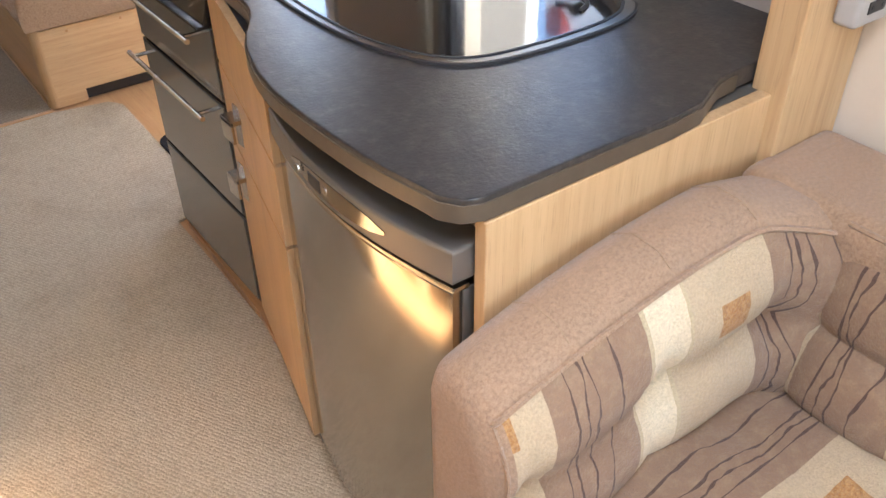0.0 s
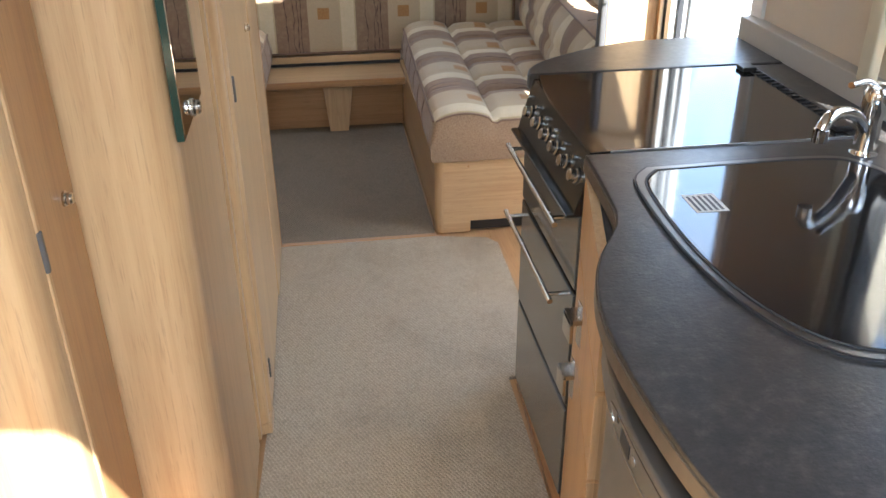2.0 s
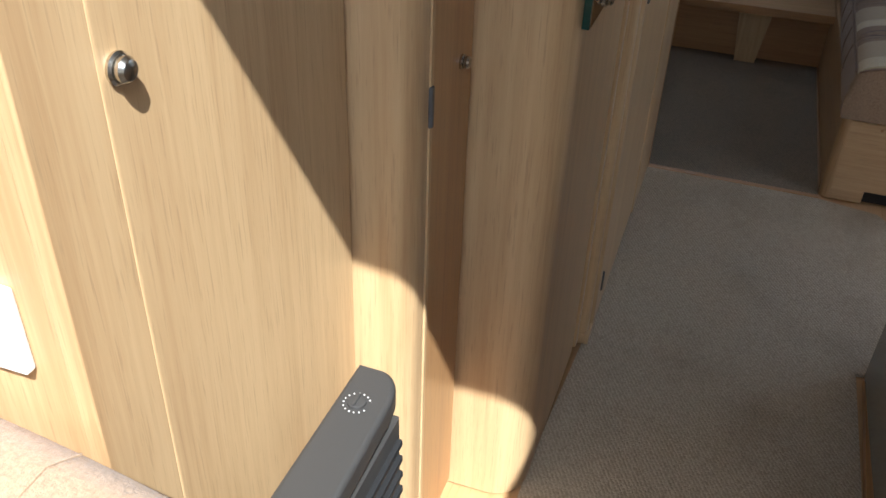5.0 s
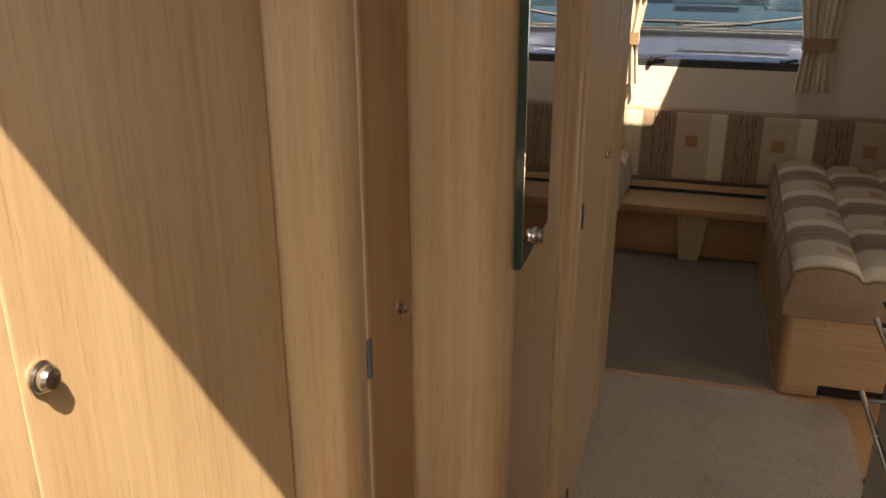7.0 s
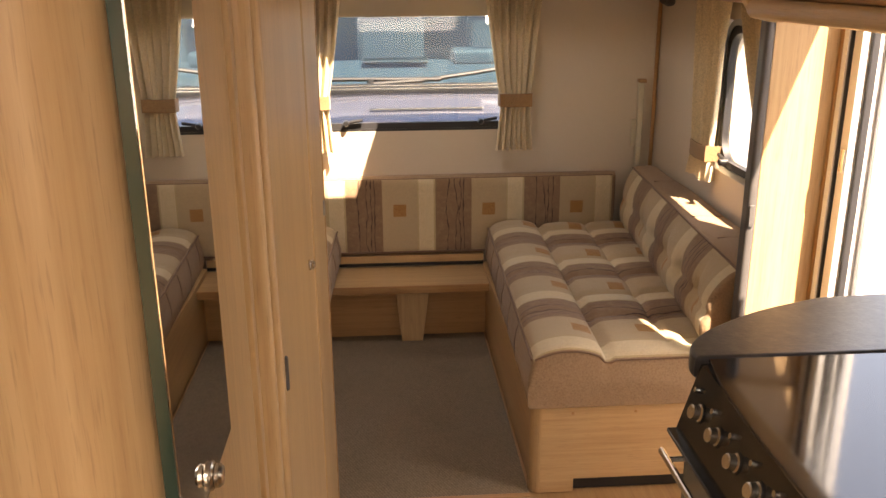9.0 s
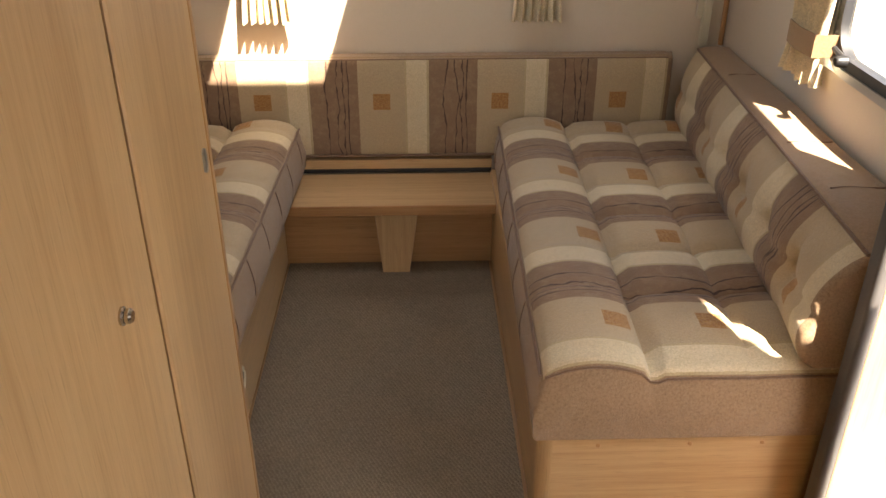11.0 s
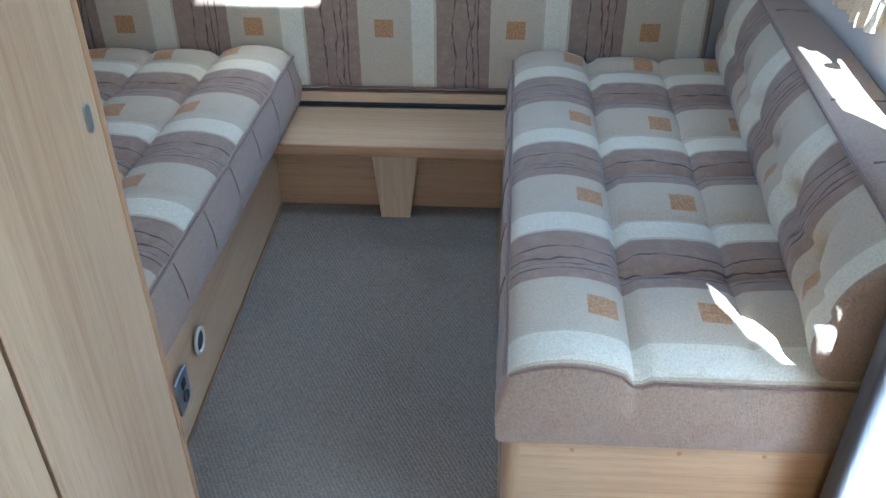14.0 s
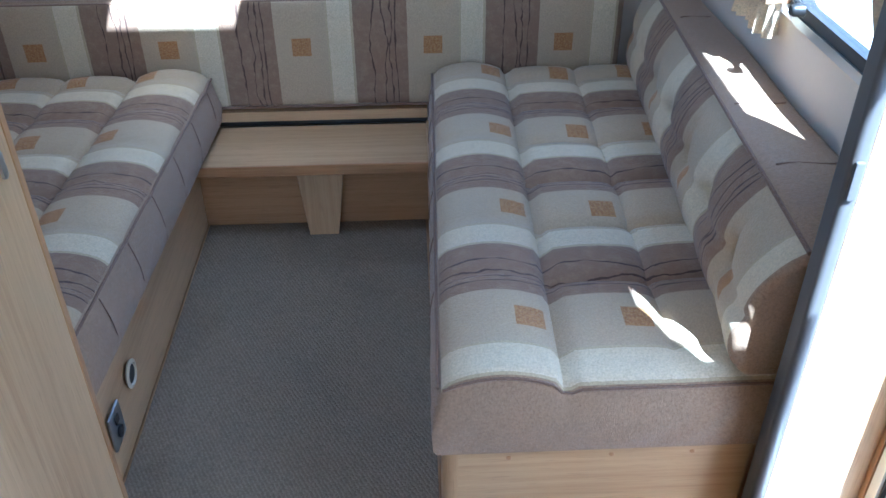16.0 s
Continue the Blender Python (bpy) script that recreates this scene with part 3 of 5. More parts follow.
# socket on the wardrobe's end
sock = thing("wall_socket", (-0.61, -2.455, 1.0), "white plastic double wall socket on the wardrobe end", "socket")
part("plate", box(-0.69, -0.60, -2.432, -2.42, 0.955, 1.04, 0.003), WHITEPL, sock)
part("rocker", box(-0.655, -0.635, -2.437, -2.432, 0.985, 1.01, 0.002), WHITEPL, sock)


# ---- seating ----
def bench(name, side, x_front, x_back, y0, y1, label, shear):
    """A lounge bench: oak plinth, thick seat pad with a front roll, and a buttoned back pad. side is 1 on the right, -1 on the left."""
    s = side
    t = thing(name, ((x_front + x_back) / 2, (y0 + y1) / 2, 0), label, "bench seat", "lounge benches")
    lo, hi = sorted((x_front + s * 0.004, x_back))
    pl = part("plinth", box(lo, hi, y0 + 0.05, y1, 0.0, 0.292, 0.004), WOOD_Y, t)
    w = abs(x_back - x_front) - (0.05 if s > 0 else 0.0)
    # seat pad, local u runs along y, v away from the aisle
    if s > 0:
        m = Matrix(((shear, 1, 0, x_front - 0.012), (1, 0, 0, y0), (0, 0, 1, 0.295), (0, 0, 0, 1)))
    else:
        m = Matrix(((shear, -1, 0, x_front + 0.012), (1, 0, 0, y0), (0, 0, 1, 0.295), (0, 0, 0, 1)))
    L = y1 - y0
    roll = 0.225
    rows = [0.0] + [0.10 + 0.195 * i for i in range(1, 7) if 0.10 + 0.195 * i < L - 0.05] + [L]

    def height(v_along, u_across):
        h = 0.0
        fade = min(1.0, v_along / 0.14)
        if u_across < roll:
            h += 0.030 * (1 - (2 * u_across / roll - 1) ** 2)
            for r in rows[1:-1]:
                h += groove(v_along - r, 0.012, 0.006)
        else:
            h += -0.004
            for r in rows[1:-1]:
                h += groove(v_along - r, 0.012, 0.011)
            k = (u_across - roll) % 0.2
            h += 0.010 * (1 - (2 * k / 0.2 - 1) ** 2) * fade
            kk = [(a, c) for a, c in zip(rows, rows[1:]) if a <= v_along <= c]
            if kk:
                a, c = kk[0]
                h += 0.010 * (1 - abs(2 * (v_along - a) / (c - a) - 1) ** 2)
        h += groove(u_across - roll, 0.010, 0.020) + groove(u_across - roll - 0.2, 0.010, 0.010 * fade)
        return h

    seat = part("seat_cushion", pad(m, L, w, 0.165, height, 84, 52, (-0.006, -0.075), edge=0.036, su=1.02, belly=0.009, folds=0.0035), [STRIPE, SUEDE], t, "striped seat cushion with tan squares", 50)
    xf = x_front - s * 0.012
    line = [(xf + s * 0.003 + shear * (0.012 + (L - 0.024) * i / 30), y0 + 0.012 + (L - 0.024) * i / 30, 0.295 + 0.163 - 0.016 + height((L - 0.024) * i / 30 + 0.012, 0.012)) for i in range(31)]
    part("piping", tube(line, 0.0035, 6), PIPING, seat)
    line = [(xf + s * (0.012 + (w - 0.03) * i / 40), y0 + 0.003, 0.295 + 0.165 - 0.016 + height(0.01, 0.012 + (w - 0.03) * i / 40)) for i in range(41)]
    part("piping", tube(line, 0.003, 6), PIPING, seat)
    # front facing panel seams
    for r in rows[1:-1]:
        part("seam", tube([(xf - s * (0.0005 + 0.010 * math.sin(math.pi * k / 6)) + shear * (r + 0.03 * (k / 6) ** 2), y0 + r + 0.03 * (k / 6) ** 2, 0.44 - 0.14 * k / 6) for k in range(7)], 0.0014, 6), PIPING, seat)
    return t, pl, seat


def back_pad(parent, m, U, V, thick, uv0, flip, nseam, name="back_cushion"):
    seams = [U * i / nseam for i in range(nseam + 1)]

    def h(u, v):
        k = (u * nseam / U) % 1.0
        b = 0.020 * (1 - abs(2 * k - 1) ** 2.4)
        mid = V * 0.5
        b += 0.016 * (1 - abs(2 * ((v % mid) / mid) - 1) ** 2)
        for s in seams[1:-1]:
            b += groove(u - s, 0.012, 0.010) + groove(math.hypot(u - s, v - mid), 0.035, 0.022)
        return b + groove(v - mid, 0.012, 0.008)

    return part(name, pad(m, U, V, thick, h, 72, 30, uv0, flip=flip, edge=0.04), [STRIPE_BACK, SUEDE], parent, "striped buttoned back cushion", 50)


right_bench, rpl, rseat = bench("bench_seat", 1, 0.29, XR - 0.005, 0.0, 1.375, "striped upholstered lounge bench on a light-oak plinth by the door", 0.025)
left_bench, lpl, lseat = bench("bench_seat", -1, -0.40, XL + 0.005, 0.012, 1.375, "striped upholstered lounge bench on a light-oak plinth by the washroom", 0.035)

# right bench: end panel, kick notch, back rest
part("end_panel", prism([(0.315, 0.0), (0.42, 0.0), (0.42, 0.045), (0.80, 0.045), (0.80, 0.0), (0.86, 0.0), (0.86, 0.288), (0.315, 0.288)], 0.012, 0.03, "y", 0.002), WOOD_X, right_bench)
corner = [(0.315, 0.012), (0.315, 0.055), (0.287, 0.055)]
for i in range(7):
    a = radians(180 + 90 * i / 6)
    corner.append((0.317 + 0.03 * math.cos(a), 0.042 + 0.03 * math.sin(a)))
part("corner_post", prism(corner, 0.0, 0.29), WOOD_Z, right_bench)
# thin black sheet behind the kick notch, standing in for the shade inside
part("kick_shade", box(0.42, 0.80, 0.0305, 0.034, 0.0, 0.044), BLACKPL, right_bench)
for x in (0.41, 0.60, 0.75):
    part("screw_cap", lathe([(0.005, 0), (0.004, 0.0015)], Matrix.Translation((x, 0.012, 0.268)) @ pose(0, 0, 0, 90), 10), TRIM_X, right_bench)
LEAN = 0.17


def bolster_back(parent, y0, y1, shear, nseam):
    """A thick back cushion: buttoned striped front, broad plain top and plain ends."""
    b = bmesh.new()
    lay = b.loops.layers.uv.new("pattern")
    z0, z1, L = 0.452, 0.700, y1 - y0
    ys = sorted({0.0, 0.003, 0.009, 0.02, L - 0.02, L - 0.009, L - 0.003, L, *[L * i / 90 for i in range(1, 90)]})
    cx, cz = 0.94, 0.58
    rows = []
    for u in ys:
        d = min(u, L - u)
        inset = 0.011 * (1 - math.sqrt(max(0.0, 1 - (1 - min(d, 0.02) / 0.02) ** 2)))
        k = (u * nseam / L) % 1.0
        near_end = min(1.0, 0.5 + d / 0.06)
        prof = []
        for j in range(19):
            q = j / 18
            z = z0 + (z1 - z0) * q
            x = 0.812 + 0.058 * q ** 1.3
            x -= 0.026 * (math.sin(math.pi * q) ** 0.7) + 0.008 * abs(math.sin(2 * math.pi * q))
            x -= 0.017 * (1 - abs(2 * k - 1) ** 2.2) * math.sin(math.pi * q) * near_end
            x -= groove(q - 0.47, 0.05, 0.010)
            ks = min(k, 1 - k) * L / nseam
            if 0.05 < d:
                x -= groove(ks, 0.010, 0.006) * math.sin(math.pi * q) + groove(math.hypot(ks, (q - 0.47) * 0.25), 0.032, 0.026)
            x -= 0.020 * math.exp(-(u / 0.07) ** 2) * math.sin(math.pi * q) ** 0.5
            prof.append((x, z, z - z0))
        for x, z in ((0.876, 0.708), (0.90, 0.714), (0.94, 0.717), (0.99, 0.716), (1.03, 0.712), (1.05, 0.700)):
            prof.append((x, z + 0.004 * math.sin(u * 9.0), 0))
        prof.append((1.05, z0, 0))
        rows.append([(b.verts.new((min(cx + (x - cx) * (1 - inset / 0.12) + shear * u * (1.07 - x) / 0.25, 1.054), y0 + u, cz + (z - cz) * (1 - inset / 0.12))), u, v) for x, z, v in prof])
    for r, q in zip(rows, rows[1:]):
        for j in range(len(r)):
            jj = (j + 1) % len(r)
            f = b.faces.new((r[j][0], q[j][0], q[jj][0], r[jj][0]))
            f.material_index = 0 if j < 18 and 0.016 < r[j][1] < L - 0.016 else 1
            for lp, p in zip(f.loops, (r[j], q[j], q[jj], r[jj])):
                lp[lay].uv = (p[1], p[2] + 0.10)
    for e in (rows[0], rows[-1]):
        b.faces.new([p[0] for p in e]).material_index = 1
    bmesh.ops.recalc_face_normals(b, faces=b.faces)
    c = part("back_cushion", b, [STRIPE_BACK, SUEDE], parent, "striped buttoned cushion with a broad brown top", 60)
    part("piping", tube([(0.870 + shear * L * i / 40 * 0.8, y0 + 0.012 + (L - 0.024) * i / 40, 0.704) for i in range(41)], 0.0045, 6), PIPING, c)
    for y in (0.28, 0.55, 1.06):
        part("seam", tube([(0.895 + shear * y * 0.7 + (0.14 - 0.06 * y) * i / 6, y + 0.004 * math.sin(i), 0.7155 + 0.004 * math.sin((y - y0) * 9)) for i in range(7)], 0.0022, 6), PIPING, c)
    return c


bolster_back(right_bench, 0.006, 1.375, 0.07, 7)

mbl = Matrix(((0, -LEAN, 1, -1.09), (1, 0, 0, 0.02), (0, 0.985, LEAN, 0.43), (0, 0, 0, 1)))
back_pad(left_bench, mbl, 1.36, 0.27, 0.085, (0.03, 0.05), False, 7)
part("back_top", box(XL + 0.006, -1.03, 0.016, 1.385, 0.43, 0.685, 0.022, 3), SUEDE, left_bench, "plain brown cushion top")
# round vent and socket on the left plinth
vent = part("vent", lathe([(0.032, 0), (0.034, 0.004), (0.026, 0.007), (0.024, 0.002)], Matrix.Translation((-0.396, 0.39, 0.165)) @ pose(0, 0, 0, 0, 90, 0), 28), CREAMPL, lpl, "round cream plastic vent ring")
part("duct", lathe([(0.023, 0), (0.022, 0.003)], Matrix.Translation((-0.396, 0.39, 0.165)) @ pose(0, 0, 0, 0, 90, 0), 24), BLACKPL, vent)
plate = part("socket_plate", box(-0.396, -0.389, 0.215, 0.285, 0.10, 0.19, 0.003), ALU, lpl, "brushed metal power socket plate")
part("socket", lathe([(0.014, 0), (0.014, 0.004), (0.009, 0.005)], Matrix.Translation((-0.389, 0.25, 0.13)) @ pose(0, 0, 0, 0, 90, 0), 18), BLACKPL, plate)
part("switch", box(-0.389, -0.386, 0.24, 0.26, 0.155, 0.175, 0.001), BLACKPL, plate)

# centre chest and slatted shelf between the benches
chest = thing("centre_shelf", (-0.05, 1.3, 0), "light-oak pull-out shelf on a tapered leg between benches", "shelf")
part("shelf", box(-0.405, 0.30, 1.14, 1.40, 0.245, 0.27, 0.004), WOOD_X, chest)
part("front_edge", box(-0.405, 0.30, 1.134, 1.142, 0.238, 0.272, 0.003), TRIM_X, chest)
part("leg", prism([(-0.098, 0.238), (0.045, 0.238), (0.014, 0.004), (-0.076, 0.004)], 1.176, 1.20, "y", 0.003), WOOD_Z, chest)
part("back_board", box(-0.405, 0.30, 1.251, 1.268, 0.0, 0.244, 0.002), TRIM_X, chest)
part("rail", box(-0.405, 0.30, 1.395, 1.44, 0.288, 0.322, 0.003), WOOD_X, chest)
part("dark_rail", box(-0.405, 0.30, 1.405, 1.465, 0.271, 0.287), BLACKPL, chest)

# cushions along the front wall
for a, c, nm in ((-1.03, 0.885, "front"),):
    fb = thing("back_rest", (0, 1.44, 0.335), "long striped back cushion along the front wall", "cushion")
    mf = Matrix(((1, 0, 0, a), (0, 0, -1, 1.455), (0, 1, 0, 0.336), (0, 0, 0, 1)))
    part("cushion", pad(mf, c - a, 0.335, 0.062, lambda u, v: 0.004 * (1 - abs(2 * v / 0.335 - 1) ** 4), 40, 10, (0.087 + 0.39 - (a + 0.001), 0.006), flip=True, edge=0.02), [STRIPE_BACK, SUEDE], fb, "", 50)

part("piping", tube([(a + 0.02 + (c - a - 0.04) * i / 20, 1.392, 0.339) for i in range(21)], 0.004, 6), PIPING, fb)
part("top_seam", tube([(a + 0.02 + (c - a - 0.04) * i / 20, 1.402, 0.667) for i in range(21)], 0.003, 6), PIPING, fb)
part("top_band", box(a + 0.01, c - 0.01, 1.412, 1.462, 0.655, 0.674, 0.008, 3), SUEDE, fb, "plain brown top band")

# grey-edged partition beside the entrance door
partition = thing("door_partition", (0.96, -0.02, 0), "light-oak partition with grey edge trim beside the entrance", "partition")
part("panel", box(0.866, XR, -0.068, -0.040, -0.005, 1.42, 0.002), WOOD_Z, partition)
part("edge_trim", box(0.840, 0.866, -0.074, -0.030, -0.005, 1.42, 0.010, 4), GREYTRIM, partition, "rounded grey plastic edge")
part("catch", box(0.843, 0.857, -0.081, -0.0735, 0.86, 0.92, 0.003), GREYTRIM, partition, "small grey plastic catch")
part("return", box(1.036, XR + 0.004, -0.082, -0.0685, -0.005, 1.42, 0.003), TRIM_Z, partition)


# ---- rear lounge sofas ----
def arched_back(parent, sign, x0, x1, y_far, thick, z_end, z_mid, uv0):
    """A back rest with a broad plain arched top, standing across x and facing the rear; x0 is the aisle end.
    Its face curves round to meet the side cushion."""
    b = bmesh.new()
    lay = b.loops.layers.uv.new("pattern")
    n = 64
    z0, W = 0.30, abs(x1 - x0)
    rows = []
    for i in range(n + 1):
        s = i / n
        d = s * W
        x = x0 + sign * d
        rise = 1 - (1 - min(1.0, s / 0.80)) ** 2
        zt = z_end + (z_mid - z_end) * rise - 0.030 * max(0.0, s - 0.80) / 0.20
        nose = 1 - math.sqrt(max(0.0, 1 - (1 - min(1.0, d / 0.035)) ** 2))
        wrap = 0.075 * max(0.0, (s - 0.70) / 0.30) ** 2
        th = thick + wrap
        prof = [(0.0, z0), (0.0, zt - 0.035), (0.008, zt - 0.012), (0.028, zt), (th * 0.35, zt + 0.010), (th * 0.7, zt + 0.008), (th - 0.016, zt - 0.006), (th - 0.004, zt - 0.020)]
        zr = zt - 0.020
        for j in range(1, 19):
            t = j / 18
            z = zr - (zr - z0) * t
            seg = ((d - 0.05) / 0.235) % 1.0
            puff = 0.016 * (1 - abs(2 * seg - 1) ** 2.4)
            half = (zr - z) / 0.155
            roll = 0.026 * (1 - abs(2 * (half % 1.0) - 1) ** 2.2) if half < 2 else 0.0
            pinch = groove(math.hypot(min(seg, 1 - seg) * 0.235, z - (zr - 0.155)), 0.035, 0.022)
            prof.append((th - 0.004 + (puff * min(1, t * 6) + roll + pinch) * (1 - 0.6 * nose) + 0.02 * t, z))
        rows.append([(b.verts.new((x, y_far - th / 2 - (q - th / 2) * (1 - 0.55 * nose), zt - (zt - z) if z < zt - 0.2 else z - 0.028 * nose)), d, z) for q, z in prof])
    for r, q in zip(rows, rows[1:]):
        for j in range(len(r) - 1):
            f = b.faces.new((r[j][0], q[j][0], q[j + 1][0], r[j + 1][0]))
            f.material_index = 0 if j >= 7 and r[j][1] > 0.022 else 1
            for lp, (vv, d, z) in zip(f.loops, (r[j], q[j], q[j + 1], r[j + 1])):
                lp[lay].uv = (d + uv0[0], z + uv0[1])
    for end in (rows[0], rows[-1]):
        b.faces.new([v[0] for v in end]).material_index = 1
    seam_lines = [[tuple(v[0].co + Vector((0, 0, 0.0003))) for v in rows[k][2:7]] for k in (15, 33, 50)]
    edge_line = [tuple(r[7][0].co + Vector((0, -0.001, 0.002))) for r in rows[2:]]
    nose_line = [tuple(v[0].co + Vector((-sign * 0.0006, 0, 0))) for v in rows[2][7:]]
    c = part("back_cushion", b, [STRIPE_BACK, SUEDE_TOP], parent, "striped cushion with a wide tan top", 60)
    for ln in seam_lines:
        part("top_seam", tube(ln, 0.0014, 6), SUEDE, c)
    part("piping", tube(edge_line, 0.0045, 6), SUEDE_TOP, c)
    part("end_piping", tube(nose_line, 0.003, 6), SUEDE_TOP, c)
    return c


def rear_sofa(name, sign, xa, xw, y_far, zs, uv0, label):
    t = thing(name, ((xa + xw) / 2, -3.4, 0), label, "sofa", "rear sofas")
    lo, hi = sorted((xa + sign * 0.05, xw))
    part("plinth", box(lo, hi, -4.4, y_far - 0.01, 0.0, 0.28, 0.004), WOOD_Y, t)
    lo, hi = sorted((xa + sign * 0.02, xw))
    if sign > 0:
        m = Matrix(((1, 0, 0, xa + 0.02), (0, 1, 0, -4.4), (0, 0, 1, 0.28), (0, 0, 0, 1)))
    else:
        m = Matrix(((1, 0, 0, xw), (0, 1, 0, -4.4), (0, 0, 1, 0.28), (0, 0, 0, 1)))
    U, V = abs(xw - xa) - 0.02, 4.4 + y_far - 0.005

    def h(u, v):
        a = (v / 0.2) % 1.0
        b = (u / 0.21) % 1.0
        return 0.012 * (1 - (2 * a - 1) ** 2) + 0.010 * (1 - (2 * b - 1) ** 2)

    part("seat_cushion", pad(m, U, V, 0.165, h, 40, 90, (0.1, 0.06), swap=True, edge=0.04), [STRIPE, SUEDE], t, "striped seat cushion", 50)
    arched_back(t, sign, xa, xw - sign * 0.195, y_far, 0.128, zs[0], zs[1], uv0)
    L = 1.7
    if sign > 0:
        mb = Matrix(((0, LEAN, -1, xw - 0.165), (-1, 0, 0, y_far - 0.17), (0, 0.985, LEAN, 0.43), (0, 0, 0, 1)))
    else:
        mb = Matrix(((0, -LEAN, 1, xw + 0.165), (-1, 0, 0, y_far - 0.17), (0, 0.985, LEAN, 0.43), (0, 0, 0, 1)))
    back_pad(t, mb, L, 0.30, 0.085, (0.2, 0.05), False, 8, "side_cushion")
    lo, hi = sorted((xw, xw - sign * 0.225))
    side = part("side_top", box(lo, hi, y_far - 0.17 - L, y_far - 0.002, 0.43, zs[1] - 0.012, 0.035, 5), SUEDE_TOP, t, "broad tan top of the side cushion", 60)
    xi = xw - sign * 0.2155
    part("piping", tube([(xi, y_far - 0.19 - 1.6 * i / 20, zs[1] - 0.0215) for i in range(21)], 0.0045, 6), SUEDE_TOP, side)
    return t


rear_sofa("sofa", 1, 0.195, 1.0, -2.412, (0.70, 0.785), (0.145, -0.08), "tan sofa with striped cushions and an arched back against the kitchen")
rear_sofa("sofa", -1, -0.43, XL + 0.005, -2.432, (0.87, 0.93), (0.065, 0.0), "tan sofa with an arched back against the wardrobe")


# ---- kitchen ----
worktop_front = [(0.372, -1.452), (0.366, -1.53), (0.359, -1.62), (0.350, -1.69), (0.331, -1.745), (0.291, -1.81), (0.263, -1.875), (0.240, -1.965), (0.231, -2.077), (0.238, -2.235), (0.254, -2.34)]
wf = smooth_line(worktop_front, 4)
near = [(0.258, -2.37), (0.275, -2.395), (0.30, -2.405), (0.62, -2.41), (0.68, -2.405), (0.72, -2.388), (0.76, -2.372), (0.80, -2.37)]
outline = [(1.015, -1.452)] + wf + near + [(1.015, -2.37)]
sink_hole = [(0.46, -1.545), (0.76, -1.54), (0.84, -1.58), (0.862, -1.70), (0.868, -2.04), (0.845, -2.115), (0.75, -2.145), (0.56, -2.135), (0.475, -2.09), (0.425, -1.98), (0.408, -1.84), (0.412, -1.68), (0.425, -1.59)]
worktop = thing("worktop", (0.6, -1.9, 0.862), "dark slate-effect laminate worktop with a curved stone-coloured edge", "worktop")
part("top", prism(outline, 0.868, 0.900, bev=0.004), WORKTOP, worktop)
part("edge_band", prism([(x - 0.0025, y) for x, y in wf + near[:2]] + [(x, y - 0.0025) for x, y in near[2:]] + [(x, y + 0.02) for x, y in near[2:][::-1]] + [(x + 0.02, y) for x, y in (wf + near[:2])[::-1]], 0.866, 0.892, bev=0.002), EDGE, worktop, "mottled stone edge band")
far_top = [(1.015, -0.69), (0.86, -0.69)] + smooth_line([(0.72, -0.70), (0.58, -0.755), (0.46, -0.83), (0.405, -0.885), (0.385, -0.93), (0.384, -0.957)], 4) + [(1.015, -0.957)]
worktop2 = thing("worktop", (0.7, -0.83, 0.862), "dark slate-effect laminate shelf end with a rounded corner", "worktop")
part("top", prism(far_top, 0.862, 0.902, bev=0.008, seg=3), WORKTOP, worktop2)
part("support", prism([(1.01, -0.71), (0.86, -0.71), (0.60, -0.77), (0.44, -0.87), (0.40, -0.955), (1.01, -0.955)], 0.0, 0.862), WOOD_Z, worktop2)
worktop3 = thing("worktop_strip", (0.95, -1.2, 0.862), "dark laminate strip behind the hob", "worktop")
part("top", box(0.93, 1.015, -1.450, -0.959, 0.862, 0.899, 0.003), WORKTOP, worktop3)
part("support", box(0.93, 1.01, -1.450, -0.959, 0.0, 0.862), WOOD_Z, worktop3)
splash = setting("trim", box(1.016, XR - 0.002, -2.36, -0.70, 0.0, 0.955, 0.003), WALLGREY, "pale grey splashback board behind the worktop", "splashback")

# cooker
cooker = thing("cooker", (0.62, -1.2, 0), "black and silver glass-fronted cooker with a smoked glass hob lid", "cooker")
part("body", box(0.395, 0.925, -1.446, -0.962, 0.03, 0.862, 0.003), BLACK, cooker)
part("plinth", box(0.392, 0.42, -1.446, -0.962, 0.0, 0.028), WOOD_Y, cooker, "light-oak plinth")
for nm, z0, z1, mat in (("locker_door", 0.042, 0.295, OVENGLASS), ("oven_door", 0.302, 0.588, OVENGLASS), ("grill_door", 0.595, 0.765, OVENGLASS)):
    d = part(nm, box(0.377, 0.396, -1.444, -0.964, z0, z1, 0.003), BLACK, cooker)
    part("glass", box(0.3745, 0.378, -1.432, -0.976, z0 + 0.006, z1 - 0.006), mat, d, "silver tinted glass")
    if nm != "locker_door":
        zb = z1 - 0.030
        h = part("handle", tube([(0.335, -1.405, zb), (0.335, -0.968, zb)], 0.006, 12), SATIN, d, "round satin bar handle")
        for y in (-1.375, -0.998):
            part("stay", tube([(0.375, y, zb), (0.335, y, zb)], 0.005, 8), SATIN, h)
panel = part("control_panel", prism([(0.358, 0.772), (0.40, 0.772), (0.42, 0.893), (0.393, 0.893)], -1.444, -0.962, "y", 0.002), BLACK, cooker, "sloping black control panel")
part("lip", box(0.343, 0.40, -1.446, -0.960, 0.767, 0.775, 0.003), BLACK, cooker)
slope = math.degrees(math.atan2(0.035, 0.121))
